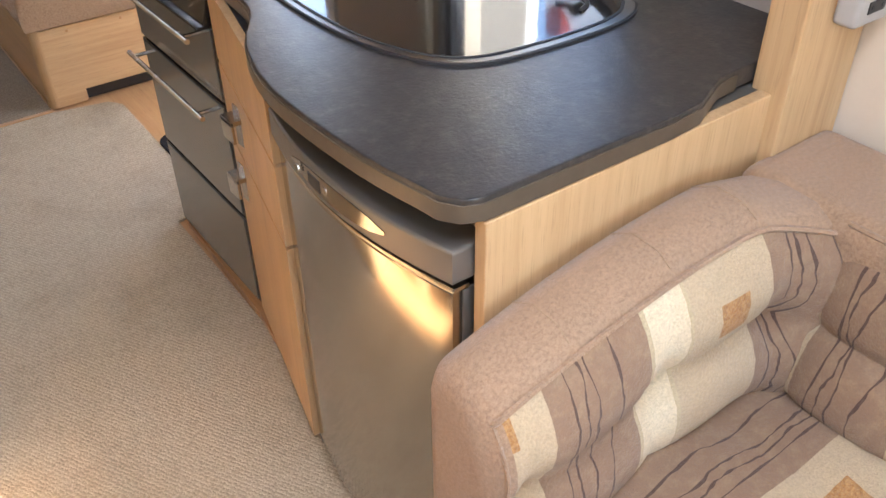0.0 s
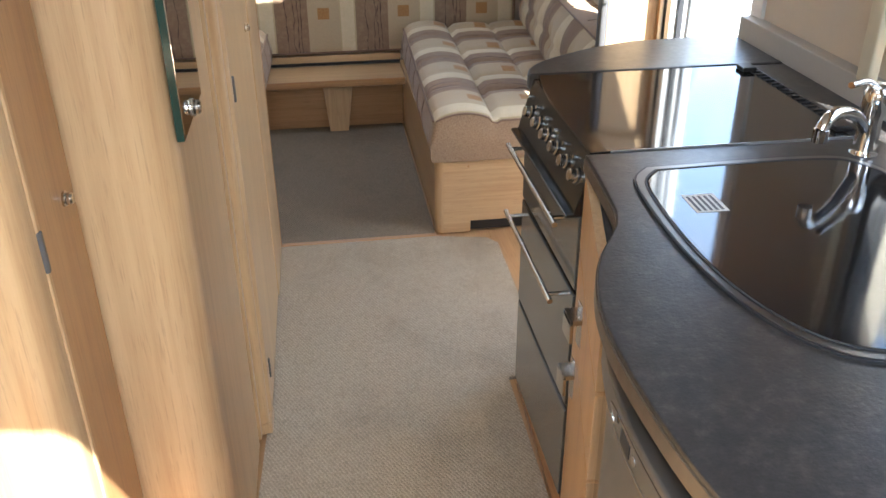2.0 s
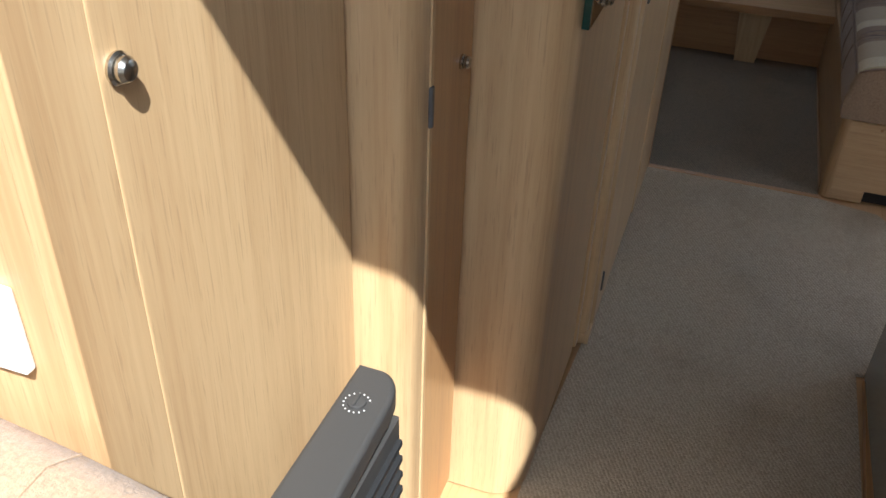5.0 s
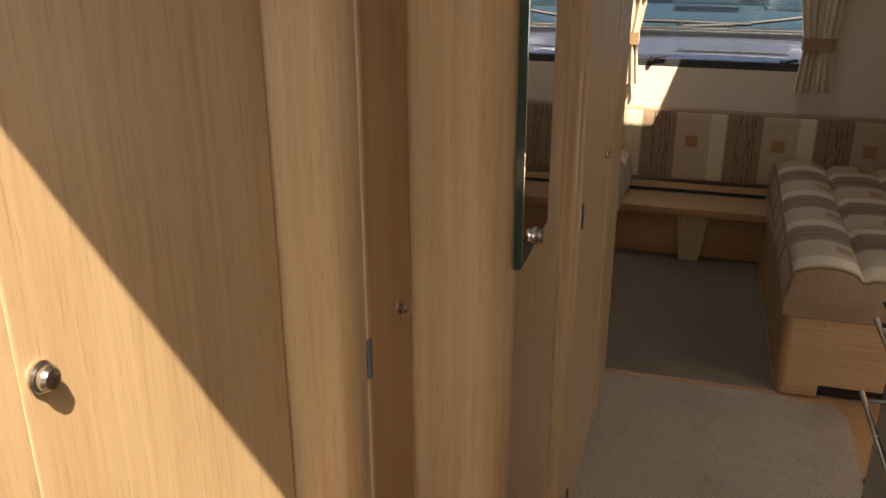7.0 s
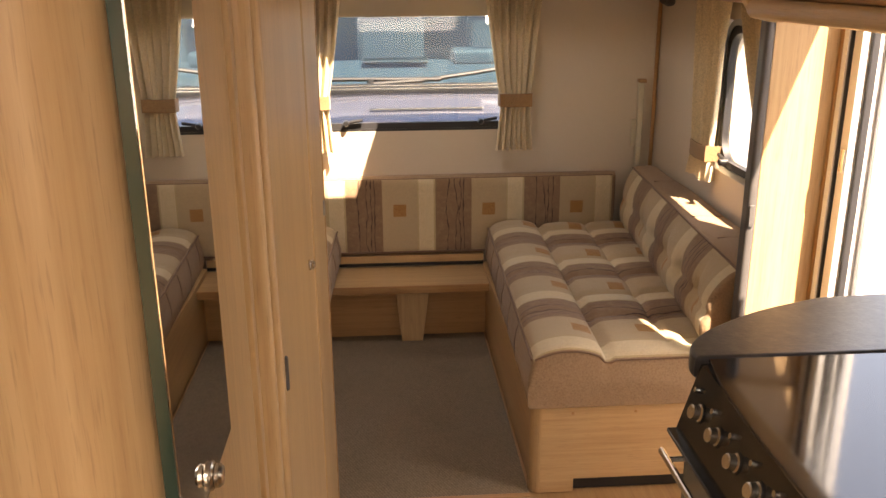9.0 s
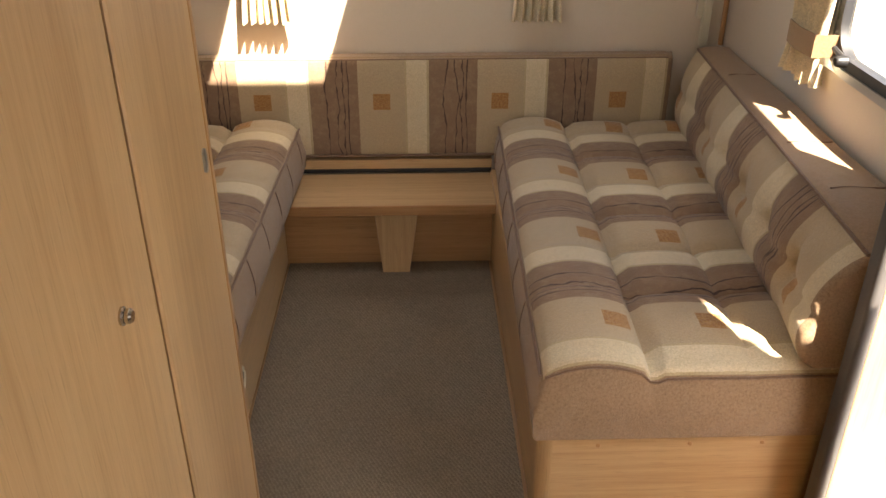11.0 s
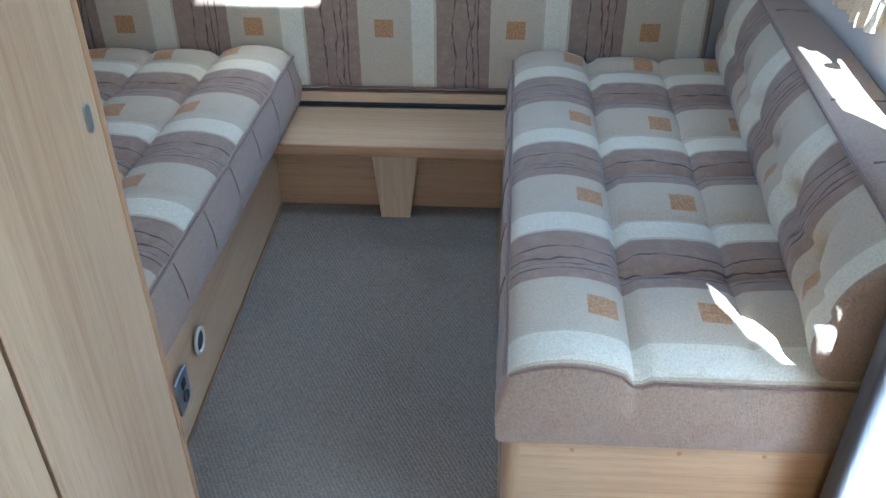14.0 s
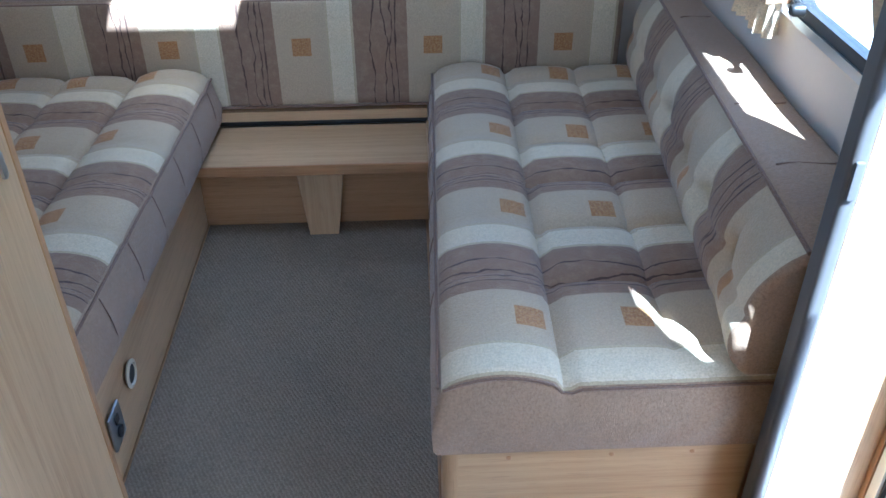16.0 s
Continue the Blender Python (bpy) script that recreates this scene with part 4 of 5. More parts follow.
for i in range(6):
    y = -1.02 - i * 0.075
    m = Matrix.Translation((0.3755, y, 0.832)) @ pose(0, 0, 0, 0, -90 + slope, 0)
    k = part("knob", lathe([(0.015, 0), (0.015, 0.003), (0.0125, 0.005), (0.012, 0.016), (0.010, 0.018)], m, 22), SATIN, panel, "round satin control knob")
    part("collar", lathe([(0.0175, -0.002), (0.0175, 0.002)], m, 22), BLACK, k)
    part("pin", lathe([(0.005, 0), (0.0045, 0.008)], Matrix.Translation((0.3825, y + 0.030, 0.858)) @ pose(0, 0, 0, 0, -90 + slope, 0), 12), SATIN, panel)
lid = part("glass_lid", prism([(0.90, -1.447)] + [(0.381 + 0.025 * (1 - i / 10) ** 4, -0.961 - 0.486 * i / 10) for i in range(10, -1, -1)] + [(0.90, -0.961)], 0.8935, 0.9005, bev=0.0015), DARKGLASS, cooker, "smoked glass hob lid")
part("edge_strip", box(0.42, 0.90, -1.4515, -1.448, 0.893, 0.903, 0.001), ALU, lid)
part("vent_strip", box(0.903, 0.927, -1.43, -0.98, 0.862, 0.897, 0.002), BLACKPL, cooker)
for i in range(18):
    part("slot", box(0.905, 0.925, -1.41 + i * 0.023, -1.402 + i * 0.023, 0.897, 0.902, 0.001), BLACKPL, cooker)
for y in (-1.40, -1.0):
    part("lid_hinge", box(0.88, 0.915, y - 0.02, y + 0.02, 0.900, 0.912, 0.004), BLACKPL, cooker)

# drawer unit between cooker and fridge
unit = thing("kitchen_cabinet", (0.6, -1.65, 0), "light-oak cabinet with a drawer and door on square nickel handles", "cabinet")
fx = lambda y: 0.393 - 0.10 * max(0.0, (-1.45 - y) / 0.42)
front = lambda off, ya=-1.452, yb=-1.898: [(fx(ya) + off, ya), (fx(yb) + off, yb)]


def front_panel(nm, z0, z1, parent, ya=-1.454, yb=-1.896):
    a, b = front(-0.018, ya, yb), front(0.0, ya, yb)
    return part(nm, prism([a[0], a[1], b[1], b[0]], z0, z1, bev=0.002), WOOD_Z, parent)


part("body", prism([(fx(-1.452), -1.452), (fx(-1.898), -1.898), (0.98, -1.898), (0.98, -1.452)], 0.0, 0.864), BLACKPL, unit)
front_panel("top_panel", 0.706, 0.864, unit)
dr = front_panel("drawer", 0.535, 0.70, unit)
dc = front_panel("door", 0.035, 0.529, unit)


def square_handle(parent, y, z):
    x = fx(y) - 0.018
    part("backplate", box(x - 0.003, x, y - 0.018, y + 0.018, z - 0.045, z + 0.045, 0.001), SATIN, parent, "square nickel backplate")
    b = box(x - 0.028, x - 0.003, y - 0.024, y + 0.024, z + 0.016, z + 0.026, 0.001)
    b = box(x - 0.028, x - 0.022, y - 0.024, y + 0.024, z - 0.022, z + 0.026, 0.001, bm=b)
    part("grip", b, SATIN, parent, "square nickel pull")


square_handle(dr, -1.60, 0.625)
square_handle(dc, -1.535, 0.455)
setting("trim", prism([(0.385, -0.955), (0.365, -1.45), (0.33, -1.72), (0.30, -1.898), (0.325, -1.898), (0.36, -1.72), (0.39, -1.45), (0.40, -0.955)], 0.0, 0.022), TRIM_Y, "light-oak kick strip along the kitchen", "trim")

# fridge
fridge = thing("fridge", (0.6, -2.13, 0), "silver caravan fridge with a bowed door and grey control strip", "fridge")
part("cabinet", box(0.33, 0.98, -2.385, -1.902, 0.0, 0.862), FRIDGEGREY, fridge)


def bow(x_end, x_mid, ya, yb, back, n=16):
    pts = []
    for i in range(n + 1):
        s = i / n
        y = ya + (yb - ya) * s
        pts.append((x_end + (x_mid - x_end) * (1 - (2 * s - 1) ** 2), y))
    r = [(back, yb), (back, ya)]
    return pts + r


fd = part("door", prism(bow(0.278, 0.246, -1.906, -2.372, 0.325), 0.045, 0.746, bev=0.006, seg=3), FRIDGE, fridge, "brushed silver bowed door", 50)
part("side_edge", box(0.292, 0.327, -2.376, -2.373, 0.045, 0.745), FRIDGEGREY, fd)
part("corner_cap", prism(bow(0.276, 0.243, -1.906, -2.378, 0.30), 0.747, 0.755, bev=0.002), SATIN, fridge)
ctrl = part("control_strip", prism(bow(0.270, 0.236, -1.904, -2.382, 0.33), 0.764, 0.818, bev=0.006, seg=3), FRIDGEGREY, fridge, "grey control strip", 50)
ribbon = lambda ya, yb: [(0.270 + (0.236 - 0.270) * (1 - (2 * (-1.904 - y) / 0.478 - 1) ** 2) - 0.0012, y) for y in [ya + (yb - ya) * i / 8 for i in range(9)]]
lens = bmesh.new()
arc = ribbon(-2.025, -2.27)
rim_lo = [lens.verts.new((x - 0.0004, y, 0.793 - 0.0165 * math.sqrt(max(0.02, 1 - (i / 4 - 1) ** 2)))) for i, (x, y) in enumerate(arc)]
rim_hi = [lens.verts.new((x - 0.0004, y, 0.793 + 0.0165 * math.sqrt(max(0.02, 1 - (i / 4 - 1) ** 2)))) for i, (x, y) in enumerate(arc)]
for i in range(8):
    lens.faces.new((rim_lo[i], rim_lo[i + 1], rim_hi[i + 1], rim_hi[i]))
lens_back = bmesh.ops.extrude_face_region(lens, geom=lens.faces[:])
bmesh.ops.translate(lens, vec=(0.004, 0, 0), verts=[v for v in lens_back["geom"] if isinstance(v, bmesh.types.BMVert)])
part("display", lens, FRIDGE, ctrl, "pale almond-shaped display panel")
for y in (-2.055, -2.135):
    part("button", lathe([(0.0075, 0), (0.007, 0.0015)], Matrix.Translation((0.2355, y, 0.792)) @ pose(0, 0, 0, 0, -90, 0), 18), SATIN, ctrl, "pale round button")
rb3 = ribbon(-2.085, -2.12)
part("screen", prism([(x - 0.001, y) for x, y in rb3] + [(x + 0.002, y) for x, y in rb3[::-1]], 0.781, 0.801), BLACKPL, ctrl)
part("toe_panel", box(0.31, 0.33, -2.38, -1.905, 0.0, 0.042), BLACKPL, fridge)

# side panel and tall post at the end of the kitchen
setting("trim", box(0.30, 1.055, -2.409, -2.387, 0.0, 0.864, 0.002), WOOD_Z, "light-oak end panel of the kitchen run", "end panel")
post = thing("tall_post", (0.95, -2.39, 0), "tall light-oak post at the end of the worktop", "post")
part("panel", box(0.838, 1.004, -2.434, -2.372, 0.0, ZC, 0.006), WOOD_Z, post)
setting("trim", box(1.006, XR - 0.002, YB, -2.372, 0.0, ZC), WALLPAPER, "pale textured wall lining of the rear lounge", "wall lining")
switch = thing("wall_socket", (0.93, -2.44, 1.0), "grey surface-mounted power socket on the oak post", "socket")
bx = part("box", box(0.90, 0.985, -2.472, -2.434, 0.965, 1.075, 0.008, 3), ALUPL, switch)
part("earth_slot", box(0.9385, 0.9465, -2.4735, -2.471, 1.002, 1.040), BLACKPL, bx)
part("socket_face", box(0.922, 0.963, -2.4738, -2.4712, 0.984, 1.002, 0.001), BLACKPL, bx)
for x in (0.930, 0.955):
    part("pin_hole", lathe([(0.0035, 0), (0.003, 0.001)], Matrix.Translation((x, -2.4738, 0.993)) @ pose(0, 0, 0, 90), 10), RUBBER, bx)

# sink with glass lid and tap
sink = thing("sink", (0.63, -1.84, 0.9), "steel-rimmed kitchen sink under a smoked glass lid", "sink")
sk = smooth_line(sink_hole + sink_hole[:1], 5)[:-1]
cx, cy = 0.635, -1.845
ins = lambda f: [(cx + (x - cx) * f, cy + (y - cy) * f) for x, y in sk]
part("rim", frame_ring("z", 0.896, 0.009, ins(1.020), ins(0.972)), RIMSTEEL, sink, "thin satin steel rim")
part("seal", frame_ring("z", 0.896, 0.008, ins(1.034), ins(1.0205)), RUBBER, sink)
part("seal", frame_ring("z", 0.897, 0.0095, ins(0.9715), ins(0.955)), RUBBER, sink)
sl = part("glass_lid", prism(ins(0.953), 0.899, 0.906, bev=0.002), DARKGLASS, sink, "smoked glass lid")
lab = part("label", prism([(0.468, -1.665), (0.522, -1.665), (0.522, -1.73), (0.468, -1.73)], 0.9062, 0.9068), LABEL, sl, "white printed sticker")
for i in range(5):
    part("print", box(0.473 + i * 0.0095, 0.4775 + i * 0.0095, -1.725, -1.672, 0.9068, 0.9071), INK, lab)
for y in (-1.752, -1.95):
    part("lid_hinge", box(0.80, 0.85, y - 0.012, y + 0.012, 0.905, 0.914, 0.003), BLACKPL, sink)
part("finger_hole", tube(smooth_line([(0.812, -2.03, 0.908), (0.795, -2.065, 0.908), (0.765, -2.08, 0.908)], 4), 0.0035, 8), BLACKPL, sink)
tap = thing("tap", (0.87, -1.53, 0.9), "chrome single-lever mixer tap behind the sink", "tap")
part("body", lathe([(0.026, 0), (0.026, 0.006), (0.021, 0.012), (0.019, 0.07), (0.022, 0.085), (0.022, 0.115), (0.016, 0.125)], Matrix.Translation((0.87, -1.53, 0.9)), 24), CHROME, tap)
sp = [(0.865, -1.53, 0.945), (0.82, -1.56, 0.985), (0.77, -1.59, 1.005), (0.735, -1.61, 1.003), (0.722, -1.617, 0.985)]
part("spout", tube(smooth_line(sp, 4), 0.011, 12), CHROME, tap)
part("nozzle", lathe([(0.013, 0), (0.013, 0.022)], Matrix.Translation((0.722, -1.617, 0.966)), 16), CHROME, tap)
part("lever", tube(smooth_line([(0.87, -1.53, 1.022), (0.84, -1.54, 1.04), (0.79, -1.57, 1.045)], 4), 0.006, 10), CHROME, tap)


# ---- windows ----
def window(name, axis, pos, depth, a0, a1, z0, z1, label, r=0.07, catches=(), frame_mat=None):
    t = thing(name, (pos, (a0 + a1) / 2, z0) if axis == "x" else ((a0 + a1) / 2, pos, z0), label, "window", "", "structure")
    o, i = rounded(a0 - 0.02, a1 + 0.02, z0 - 0.02, z1 + 0.02, r + 0.02), rounded(a0 + 0.025, a1 - 0.025, z0 + 0.025, z1 - 0.025, r)
    part("window_frame", frame_ring(axis, pos, depth, o, rounded(a0, a1, z0, z1, r)), frame_mat or ALU, t)
    part("rubber_seal", frame_ring(axis, pos + depth * 0.15, depth * 0.9, rounded(a0, a1, z0, z1, r), i), RUBBER, t)
    p = part("pane", prism(i, pos + depth * 0.5, pos + depth * 0.5 + 0.004, axis), GLASS, t, "clear acrylic pane")
    p.visible_shadow = False
    for c in catches:
        at = (pos - 0.012, c, z0 + 0.03) if axis == "x" else (c, pos - 0.012, z0 + 0.03)
        k = part("catch", lathe([(0.014, 0), (0.013, 0.02), (0.009, 0.026)], Matrix.Translation(at) @ pose(0, 0, 0, 90 if axis == "y" else 0, -90 if axis == "x" else 0, 0), 14), BLACKPL, t)
        q = Vector(at)
        e = Vector((0, 0.07, 0.012)) if axis == "x" else Vector((0.07, 0, 0.012))
        part("lever", tube([q, q + e], 0.007, 8), BLACKPL, k)
    return t


window("window_1", "y", YF + 0.004, 0.03, -0.49, 0.49, 0.875, 1.40, "wide front window with a black rubber seal and catches", 0.04, (-0.29, 0.29), BLACKPL)
window("window_2", "x", XR - 0.004, 0.03, 0.12, 0.72, 0.86, 1.345, "side window over the bench with rounded chrome frame", 0.08, (0.60,))
window("window_3", "x", XR - 0.045, 0.05, -1.96, -1.36, 1.0, 1.50, "kitchen window with rounded chrome frame and black catches", 0.09, (-1.85, -1.47))
for y0, zb in ((-2.035, 0.918), (-1.325, 0.958)):
    setting("trim", box(XR - 0.070, XR - 0.047, y0, y0 + 0.045, zb, 1.62, 0.006), CREAMPL, "cream plastic blind side rail beside the kitchen window", "blind rail")
setting("trim", box(-0.50, 0.50, YF - 0.022, YF - 0.002, 1.345, 1.425, 0.006), CREAMPL, "cream blind cassette above the front window", "blind cassette")


def curtain(name, m, width, top, bottom, tie, label, anchor=0.62, waist=0.52):
    """A pleated curtain in local x across, y out from the wall; gathered by a tie band."""
    t = thing(name, m @ Vector((width / 2, 0, bottom)), label, "curtain", "curtains")
    b = bmesh.new()
    nx, nz = 48, 26
    sides = []
    for off in (0.0, 0.006):
        g = []
        for j in range(nz + 1):
            z = bottom + (top - bottom) * j / nz
            d = (z - tie) / (top - tie) if z > tie else (tie - z) / (tie - bottom)
            k = waist + (1 - waist) * d ** 0.8 if z > tie else waist + 0.27 * waist * d
            row = []
            for i in range(nx + 1):
                s = i / nx
                x = width * (anchor + (s - anchor) * k)
                y = 0.030 + 0.020 * math.sin(s * math.pi * 2 * 6.5 + 0.4 * math.sin(z * 7)) * (0.55 + 0.45 * d) + 0.008 * math.sin(s * 31 + z * 3) + off
                row.append(b.verts.new(m @ Vector((x, y, z))))
            g.append(row)
        sides.append(g)
    for g in sides:
        for j in range(nz):
            for i in range(nx):
                b.faces.new((g[j][i], g[j][i + 1], g[j + 1][i + 1], g[j + 1][i]))
    a, c = sides
    for j in range(nz):
        for i in (0, nx):
            b.faces.new((a[j][i], a[j + 1][i], c[j + 1][i], c[j][i]))
    for i in range(nx):
        for j in (0, nz):
            b.faces.new((a[j][i], a[j][i + 1], c[j][i + 1], c[j][i]))
    part("drape", b, CURTAIN, t, "pleated cream cloth", 60)
    x0, x1 = width * (anchor - anchor * waist * 1.04), width * (anchor + (1 - anchor) * waist * 1.04)
    bb = bmesh.new()
    ring = [(x0 - 0.006, 0.0), (x0 - 0.004, 0.055), ((x0 + x1) / 2, 0.064), (x1 + 0.004, 0.055), (x1 + 0.006, 0.0)]
    rows = [[bb.verts.new(m @ Vector((x, y + o, z))) for x, y in ring] for z, o in ((tie - 0.028, 0), (tie + 0.028, 0), (tie + 0.028, -0.004), (tie - 0.028, -0.004))]
    for q, w in zip(rows, rows[1:] + rows[:1]):
        for i in range(len(ring) - 1):
            bb.faces.new((q[i], q[i + 1], w[i + 1], w[i]))
    part("tie_band", bb, TIEBAND, t, "tan tie band", 60)
    return t


curtain("curtain", Matrix(((1, 0, 0, 0.30), (0, -1, 0, YF - 0.022), (0, 0, 1, 0), (0, 0, 0, 1))), 0.24, 1.445, 0.785, 1.0, "cream pleated curtain tied back beside the front window")
curtain("curtain", Matrix(((-1, 0, 0, -0.29), (0, -1, 0, YF - 0.022), (0, 0, 1, 0), (0, 0, 0, 1))), 0.24, 1.445, 0.785, 1.0, "cream pleated curtain tied back beside the front window")
curtain("curtain", Matrix(((0, -1, 0, XR - 0.002), (1, 0, 0, 0.655), (0, 0, 1, 0), (0, 0, 0, 1))), 0.24, 1.43, 0.80, 0.90, "cream pleated curtain tied back beside the side window", 0.45, 0.6)
# unseen near curtain, made wide at the top to block a stray sun patch
curtain("curtain", Matrix(((0, -1, 0, XR - 0.002), (1, 0, 0, 0.0), (0, 0, 1, 0), (0, 0, 0, 1))), 0.52, 1.43, 0.78, 0.90, "cream pleated curtain behind the partition, unseen, widened to block sun", 0.1, 0.3)

# wall corner trim and table bracket on the front wall
setting("trim", box(XR - 0.018, XR - 0.002, YF - 0.018, YF - 0.002, 0.69, 1.44, 0.005), TRIM_Z, "thin wooden corner bead", "trim")
brk = thing("wall_bracket", (0.985, 1.46, 0.80), "cream wooden table bracket on the front wall", "bracket")
part("strip", box(0.975, 1.0, 1.44, 1.468, 0.69, 1.06, 0.004), CREAMPL, brk)
part("cap", box(0.972, 1.006, 1.436, 1.468, 1.06, 1.075, 0.003), TRIM_X, brk)
part("stop", box(0.955, 0.975, 1.45, 1.468, 0.78, 0.90, 0.003), CREAMPL, brk)
spot = thing("reading_spotlight", (1.0, 1.25, 1.40), "small dark metal reading spotlight under the locker", "spotlight")
part("stem", tube([(1.045, 1.30, 1.44), (1.045, 1.30, 1.40)], 0.008, 8), SATIN, spot)
part("head", lathe([(0.012, 0), (0.024, 0.02), (0.026, 0.055), (0.02, 0.056)], Matrix.Translation((1.05, 1.30, 1.395)) @ pose(0, 0, 0, 65, 0, -60), 16), GREYTRIM, spot)


# ---- overhead lockers ----
def locker(name, at, label):
    return thing(name, at, label, "overhead locker", "overhead lockers")


for x0, x1 in ((-0.93, -0.345), (-0.325, 0.262), (0.282, 0.765)):
    t = locker("overhead_locker", ((x0 + x1) / 2, 1.3, 1.47), "light-oak overhead locker with a plain flap above the front window")
    part("carcass", box(x0 - 0.008, x1 + 0.008, 1.275, YF - 0.002, 1.475, ZC - 0.002), TRIM_X, t)
    part("flap", box(x0, x1, 1.25, 1.275, 1.485, 1.90, 0.008, 3), WOOD_X, t)
setting("trim", box(-0.95, 0.79, 1.25, YF - 0.002, 1.44, 1.473, 0.006), TRIM_X, "light-oak pelmet rail under the front lockers", "pelmet")
setting("trim", prism([(0.775, 1.262), (0.79, 1.262), (0.80, 0.92), (1.05, 0.92), (1.05, 1.46), (0.775, 1.46)], 1.474, ZC - 0.002), TRIM_Z, "dark oak corner filler between lockers", "filler")
for y0, y1 in ((0.47, 0.90), (-0.03, 0.455)):
    t = locker("overhead_locker", (0.9, (y0 + y1) / 2, 1.45), "light-oak overhead locker above the side window")
    part("carcass", box(0.80, XR - 0.002, y0 - 0.008, y1 + 0.008, 1.47, ZC - 0.002), TRIM_Y, t)
    part("flap", prism([(0.80, 1.475), (0.785, 1.475), (0.755, 1.58), (0.745, 1.75), (0.76, 1.90), (0.80, 1.90)], y0, y1, "y", 0.004), WOOD_Y, t)
setting("trim", box(0.785, XR - 0.002, -0.035, 1.245, 1.44, 1.468, 0.006), TRIM_Y, "light-oak pelmet rail under the side lockers", "pelmet")
lend = smooth_line([(1.055, 1.425), (0.93, 1.405), (0.86, 1.393), (0.80, 1.415), (0.76, 1.48), (0.735, 1.58), (0.735, 1.72), (0.75, 1.85), (0.78, ZC - 0.003)], 4) + [(1.055, ZC - 0.003)]
setting("trim", prism(lend, -0.092, -0.045, "y", 0.010, seg=3), WOOD_Z, "rounded light-oak end cheek of the side lockers", "end cheek")
pel = thing("kitchen_overhead_locker", (0.95, -1.2, 1.41), "overhead kitchen locker with dark slatted front and rounded oak rail", "overhead locker", "overhead lockers")
part("rail", prism(rounded(0.775, 0.86, 1.405, 1.452, 0.022), -2.36, -0.094, "y"), WOOD_Y, pel)
part("rail", prism(rounded(0.79, 0.86, 1.452, 1.498, 0.02), -2.36, -0.094, "y"), WOOD_Y, pel)
part("case", box(0.83, 0.90, -2.36, -0.094, 1.50, ZC - 0.003), TRIM_Y, pel)
part("upright", box(0.80, 0.83, -0.16, -0.094, 1.50, ZC - 0.003, 0.003), WOOD_Z, pel)
for i in range(14):
    part("slat", box(0.812, 0.83, -2.34, -0.162, 1.512 + i * 0.030, 1.538 + i * 0.030, 0.004), TAMBOUR, pel, "dark brown slat")

# entrance door frame
dfr = thing("door_1", (1.1, -0.33, 0), "aluminium entrance door frame standing open to daylight", "door frame", "", "structure")
part("inner_strip", box(XR - 0.022, XR + 0.05, -0.108, -0.0825, -0.02, 1.88, 0.004), GRP, dfr, "white plastic frame strip")
part("seal", box(XR - 0.018, XR + 0.05, -0.114, -0.1085, -0.02, 1.88, 0.002), RUBBER, dfr)
for y0, y1 in ((-0.155, -0.1145), (-0.745, -0.684)):
    part("jamb", box(XR - 0.012, XR + 0.09, y0, y1, -0.06, 1.90, 0.006), GRP, dfr, "pale grey door jamb")
    s = -1 if y0 > -0.3 else 1
    yy = y0 if s < 0 else y1
    part("seal", box(XR + 0.01, XR + 0.03, min(yy, yy + s * 0.012), max(yy, yy + s * 0.012), -0.05, 1.86, 0.004), RUBBER, dfr)
    part("rib", box(XR + 0.05, XR + 0.062, min(yy, yy + s * 0.016), max(yy, yy + s * 0.016), -0.05, 1.86, 0.003), ALU, dfr)
part("latch_plate", box(XR - 0.016, XR - 0.011, -0.150, -0.130, 1.02, 1.08, 0.002), SATIN, dfr)
part("head", box(XR - 0.012, XR + 0.09, -0.684, -0.155, 1.87, 1.90, 0.005), ALU, dfr)
part("sill", box(XR - 0.05, XR + 0.09, -0.684, -0.155, -0.06, 0.008, 0.003), ALU, dfr)

# entrance door leaf outside, unseen; placed to keep low sun off the bench
leaf = thing("shading_door", (1.18, -0.70, -0.04), "white caravan entrance door swung open outside, unseen, set to block low sun", "door")
lf = part("leaf", prism([(1.156, -0.700), (1.201, -0.700), (1.481, -1.210), (1.436, -1.210)], -0.04, 1.66, bev=0.008, seg=3), GRP, leaf)
part("handle", box(1.345, 1.375, -0.985, -0.965, 0.80, 0.92, 0.006), BLACKPL, lf, "black door handle")
for z in (0.15, 0.85, 1.45):
    part("hinge", lathe([(0.010, 0), (0.010, 0.09)], Matrix.Translation((1.163, -0.695, z)), 14), ALU, leaf)

# ---- outside ----
GZ = -0.50
setting("ground", box(-300, 300, -300, 300, GZ - 0.2, GZ), GROUND, "pale gravel ground of the sales yard", "ground")
VAN_SHIFT = Vector((-0.1, -0.42, 0.07))
van = thing("van", (0.2, 4.2, GZ), "blue-grey van parked close to the front window", "van")
bonnet = smooth_line([(-1.0, 2.62), (-0.95, 2.50), (-0.5, 2.38), (0.2, 2.34), (0.9, 2.38), (1.35, 2.50), (1.4, 2.62)], 5)
b = bmesh.new()
sec = [(2.36, 0.30), (2.34, 0.52), (2.40, 0.66), (2.62, 0.74), (2.95, 0.80), (3.10, 0.815)]
rows = []
for i in range(25):
    s = -1 + 2 * i / 24
    x = 0.2 + 1.0 * s
    rows.append([b.verts.new((x, y + 0.22 * s * s * (1 - j / 6), z - 0.06 * abs(s) ** 3)) for j, (y, z) in enumerate(sec)])
low = [b.verts.new((r[0].co.x, r[0].co.y + 0.05, GZ + 0.25)) for r in rows]
back = [b.verts.new((r[-1].co.x, 3.12, GZ + 0.25)) for r in rows]
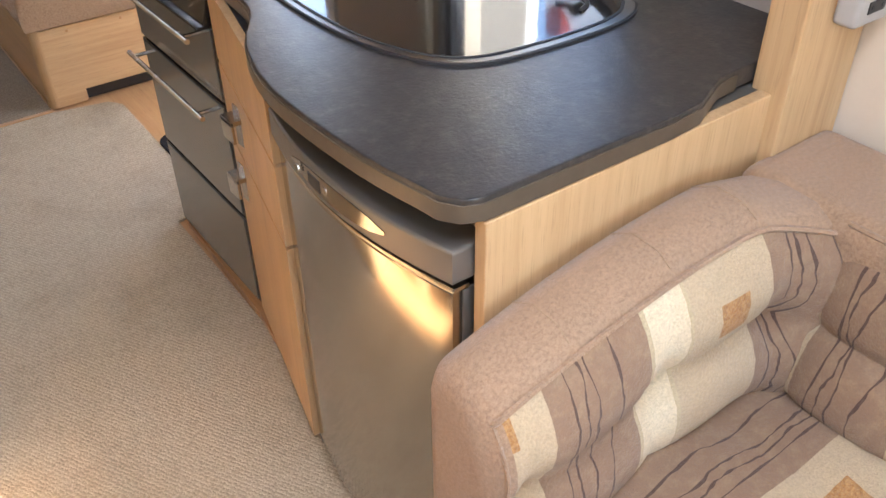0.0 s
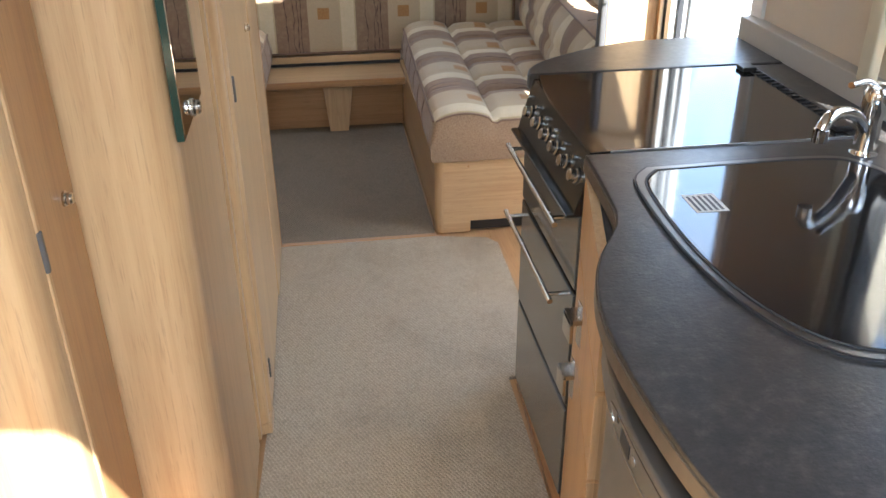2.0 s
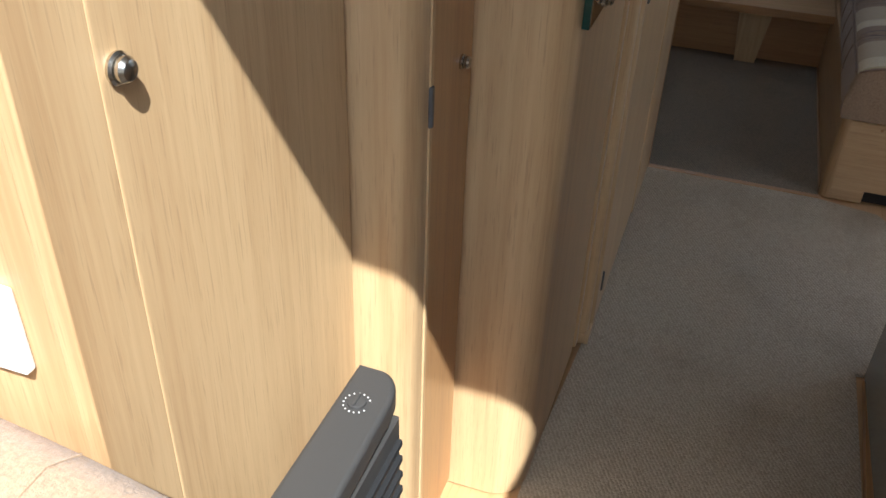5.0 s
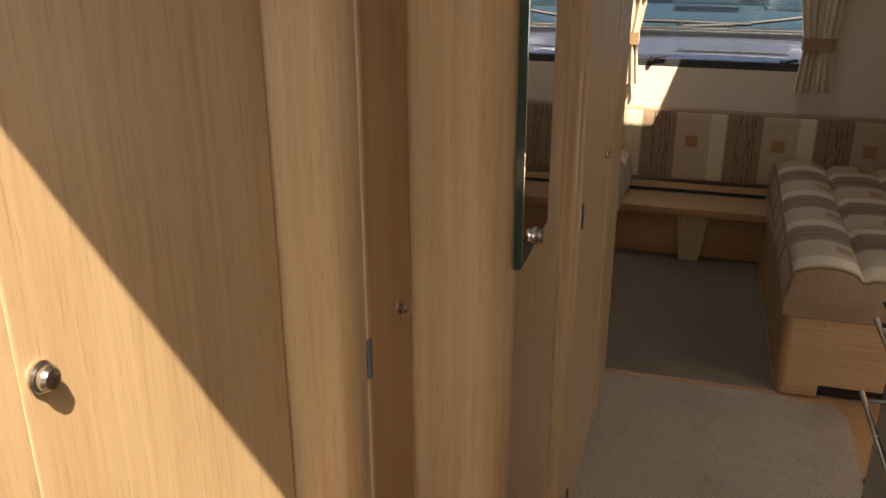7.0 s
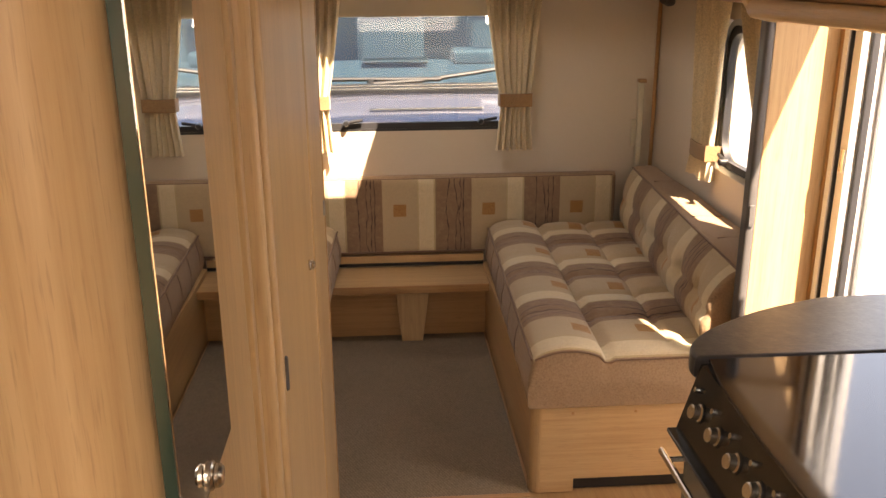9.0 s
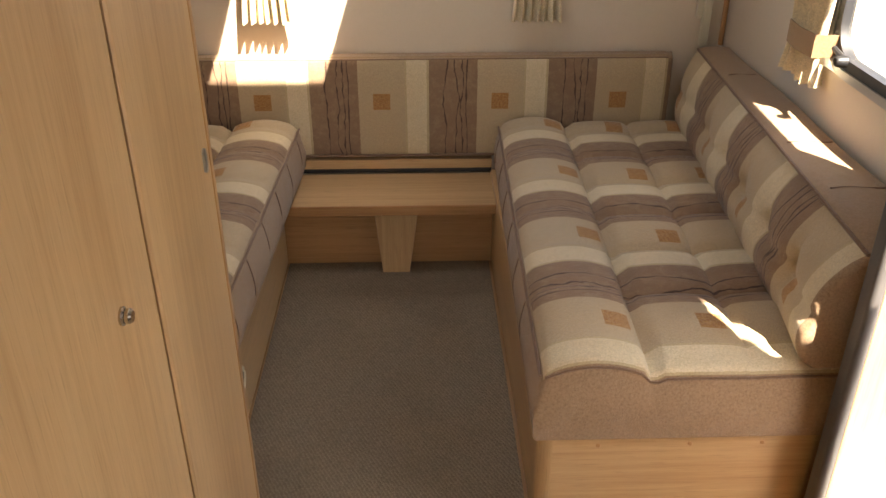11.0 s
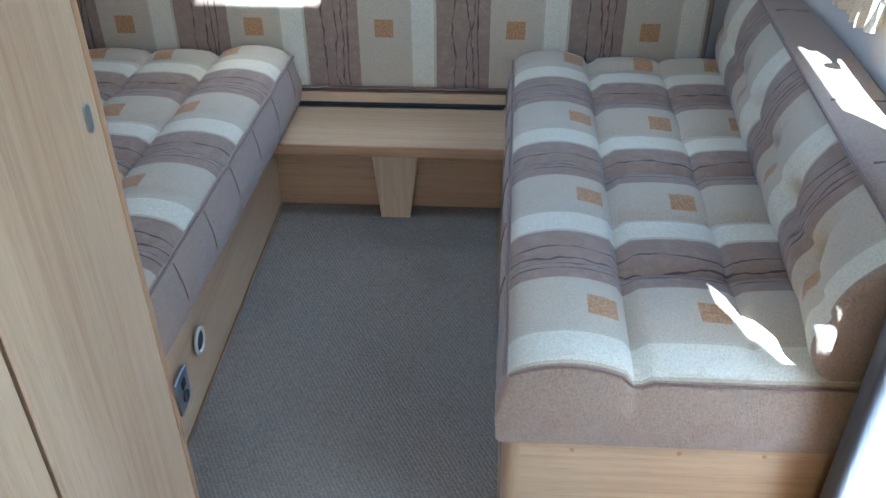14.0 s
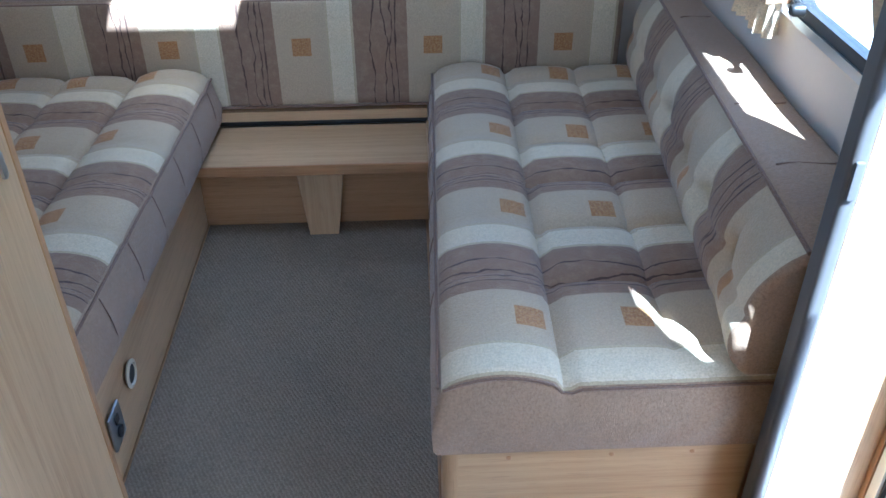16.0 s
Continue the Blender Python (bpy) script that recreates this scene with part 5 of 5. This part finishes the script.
for i in range(24):
    for j in range(5):
        b.faces.new((rows[i][j], rows[i + 1][j], rows[i + 1][j + 1], rows[i][j + 1]))
    b.faces.new((low[i], low[i + 1], rows[i + 1][0], rows[i][0]))
    b.faces.new((rows[i][5], rows[i + 1][5], back[i + 1], back[i]))
part("bonnet", b, VANPAINT, van, "glossy bonnet", 60)
for i in range(4):
    z = 0.42 + i * 0.055
    part("grille_bar", tube([(0.2 + 0.55 * (k / 6 - 0.5) * 2, 2.345 + 0.06 * ((k / 6 - 0.5) * 2) ** 2 - 0.01, z) for k in range(7)], 0.012, 6), VANDARK, van)
part("scuttle", box(-0.70, 1.10, 3.05, 3.22, 0.79, 0.825, 0.01), VANDARK, van)
for i in range(5):
    part("cowl_slat", box(-0.45, 0.85, 2.98 + i * 0.032, 2.995 + i * 0.032, 0.815 + i * 0.004, 0.835 + i * 0.004, 0.004), SATIN if i % 2 else VANDARK, van)
part("badge_strip", box(-0.1, 0.5, 2.70, 2.72, 0.762, 0.772, 0.003), SATIN, van)
ws = [(3.20, 0.815), (3.95, 1.62), (3.96, 1.61), (3.215, 0.805)]
part("windscreen", prism([(y, z) for y, z in ws], -0.62, 1.02, "x"), VANGLASS, van).visible_shadow = False
for x in (-0.72, 1.02):
    part("pillar", prism([(3.16, 0.80), (3.26, 0.80), (4.02, 1.64), (3.93, 1.64)], x, x + 0.10, "x", 0.01), VANPAINT, van)
    part("side", box(x, x + 0.10, 3.15, 7.5, GZ + 0.3, 0.80, 0.03), VANPAINT, van)
    w = part("wheel", lathe([(0.33, 0), (0.34, 0.05), (0.34, 0.17), (0.33, 0.22)], Matrix.Translation((x - 0.06 if x < 0 else x - 0.06, 2.95, GZ + 0.34)) @ pose(0, 0, 0, 0, 90, 0), 28), RUBBER, van)
part("roof", box(-0.72, 1.12, 3.94, 7.5, 1.60, 1.70, 0.04), VANPAINT, van)
part("back_wall", box(-0.7, 1.1, 6.9, 7.0, GZ + 0.4, 1.6), SEATGREY, van)
part("cab_floor", box(-0.62, 1.02, 3.2, 7.0, GZ + 0.35, GZ + 0.42), VANDARK, van)
dash = [(3.24, 0.80), (3.62, 0.93), (3.78, 0.92), (3.82, 0.75), (3.80, 0.45), (3.24, 0.45)]
dsh = part("dashboard", prism(dash, -0.60, 1.0, "x", 0.02, seg=3), SEATGREY, van, "grey dashboard")
part("binnacle", box(0.40, 0.78, 3.55, 3.75, 0.90, 1.0, 0.03, 3), SEATGREY, dsh)
part("tray", box(-0.15, 0.25, 3.50, 3.70, 0.925, 0.945, 0.01), VANDARK, dsh)
for x in (-0.20, 0.56):
    st = part("seat", box(x, x + 0.46, 4.25, 4.42, 0.30, 1.18, 0.06, 3), SEATGREY, van)
    part("headrest", box(x + 0.10, x + 0.36, 4.27, 4.38, 1.20, 1.42, 0.04, 3), SEATGREY, st)
part("rear_mirror", box(0.24, 0.46, 3.66, 3.69, 1.14, 1.20, 0.012), VANDARK, van)
part("sticker", prism([(3.50, 1.15), (3.56, 1.215), (3.556, 1.219), (3.496, 1.154)], 0.60, 0.72, "x"), LABEL, van, "white paper sticker")
for pts in ([(-0.10, 3.15, 0.845), (0.20, 3.17, 0.86), (0.50, 3.21, 0.895), (0.95, 3.29, 0.955)], [(-0.62, 3.16, 0.87), (-0.2, 3.17, 0.872), (0.30, 3.17, 0.865)]):
    wi = part("wiper", tube(pts, 0.013, 8), VANDARK, van, "black wiper arm")
    part("pivot", lathe([(0.022, 0), (0.018, 0.03)], Matrix.Translation(pts[0]), 12), VANDARK, wi)

for o in van.children:
    o.matrix_parent_inverse = Matrix.Translation(VAN_SHIFT - van.location)
nb = thing("neighbour_caravan", (3.4, -3.2, GZ), "white touring caravan parked alongside the kitchen window", "caravan")
shell = smooth_line([(2.32, GZ + 0.35), (2.28, 0.6), (2.30, 1.5), (2.42, 1.95), (2.75, 2.14), (3.4, 2.18), (4.2, 2.1), (4.5, 1.6), (4.52, 0.6), (4.5, GZ + 0.35)], 3)
part("body", prism(shell, -6.4, -0.26, "y", 0.08, seg=4), GRP, nb)
part("tail_light", prism(rounded(-0.45, -0.35, 1.80, 1.95, 0.03), 2.33, 2.46, "x", 0.008), RED, nb, "red marker lamp")
part("side_window", prism(rounded(-5.2, -3.6, 0.95, 1.5, 0.1), 2.262, 2.30, "x", 0.01), DARKGLASS, nb, "smoked window")
part("rubbing_strip", box(2.26, 2.30, -6.3, -0.9, 0.30, 0.34, 0.006), ALU, nb)
for k, (z, w) in enumerate(((1.30, 0.22), (1.22, 0.30))):
    part("lettering_bar", box(2.270, 2.290, -1.60 - w, -1.60, z, z + 0.045), ALU, nb, "grey lettering strip")
part("wheel", lathe([(0.30, 0), (0.31, 0.04), (0.31, 0.14), (0.30, 0.18)], Matrix.Translation((2.36, -3.4, GZ + 0.31)) @ pose(0, 0, 0, 0, 90, 0), 24), RUBBER, nb)
part("underside", box(2.5, 4.35, -6.3, -0.4, GZ + 0.02, GZ + 0.36), RUBBER, nb)
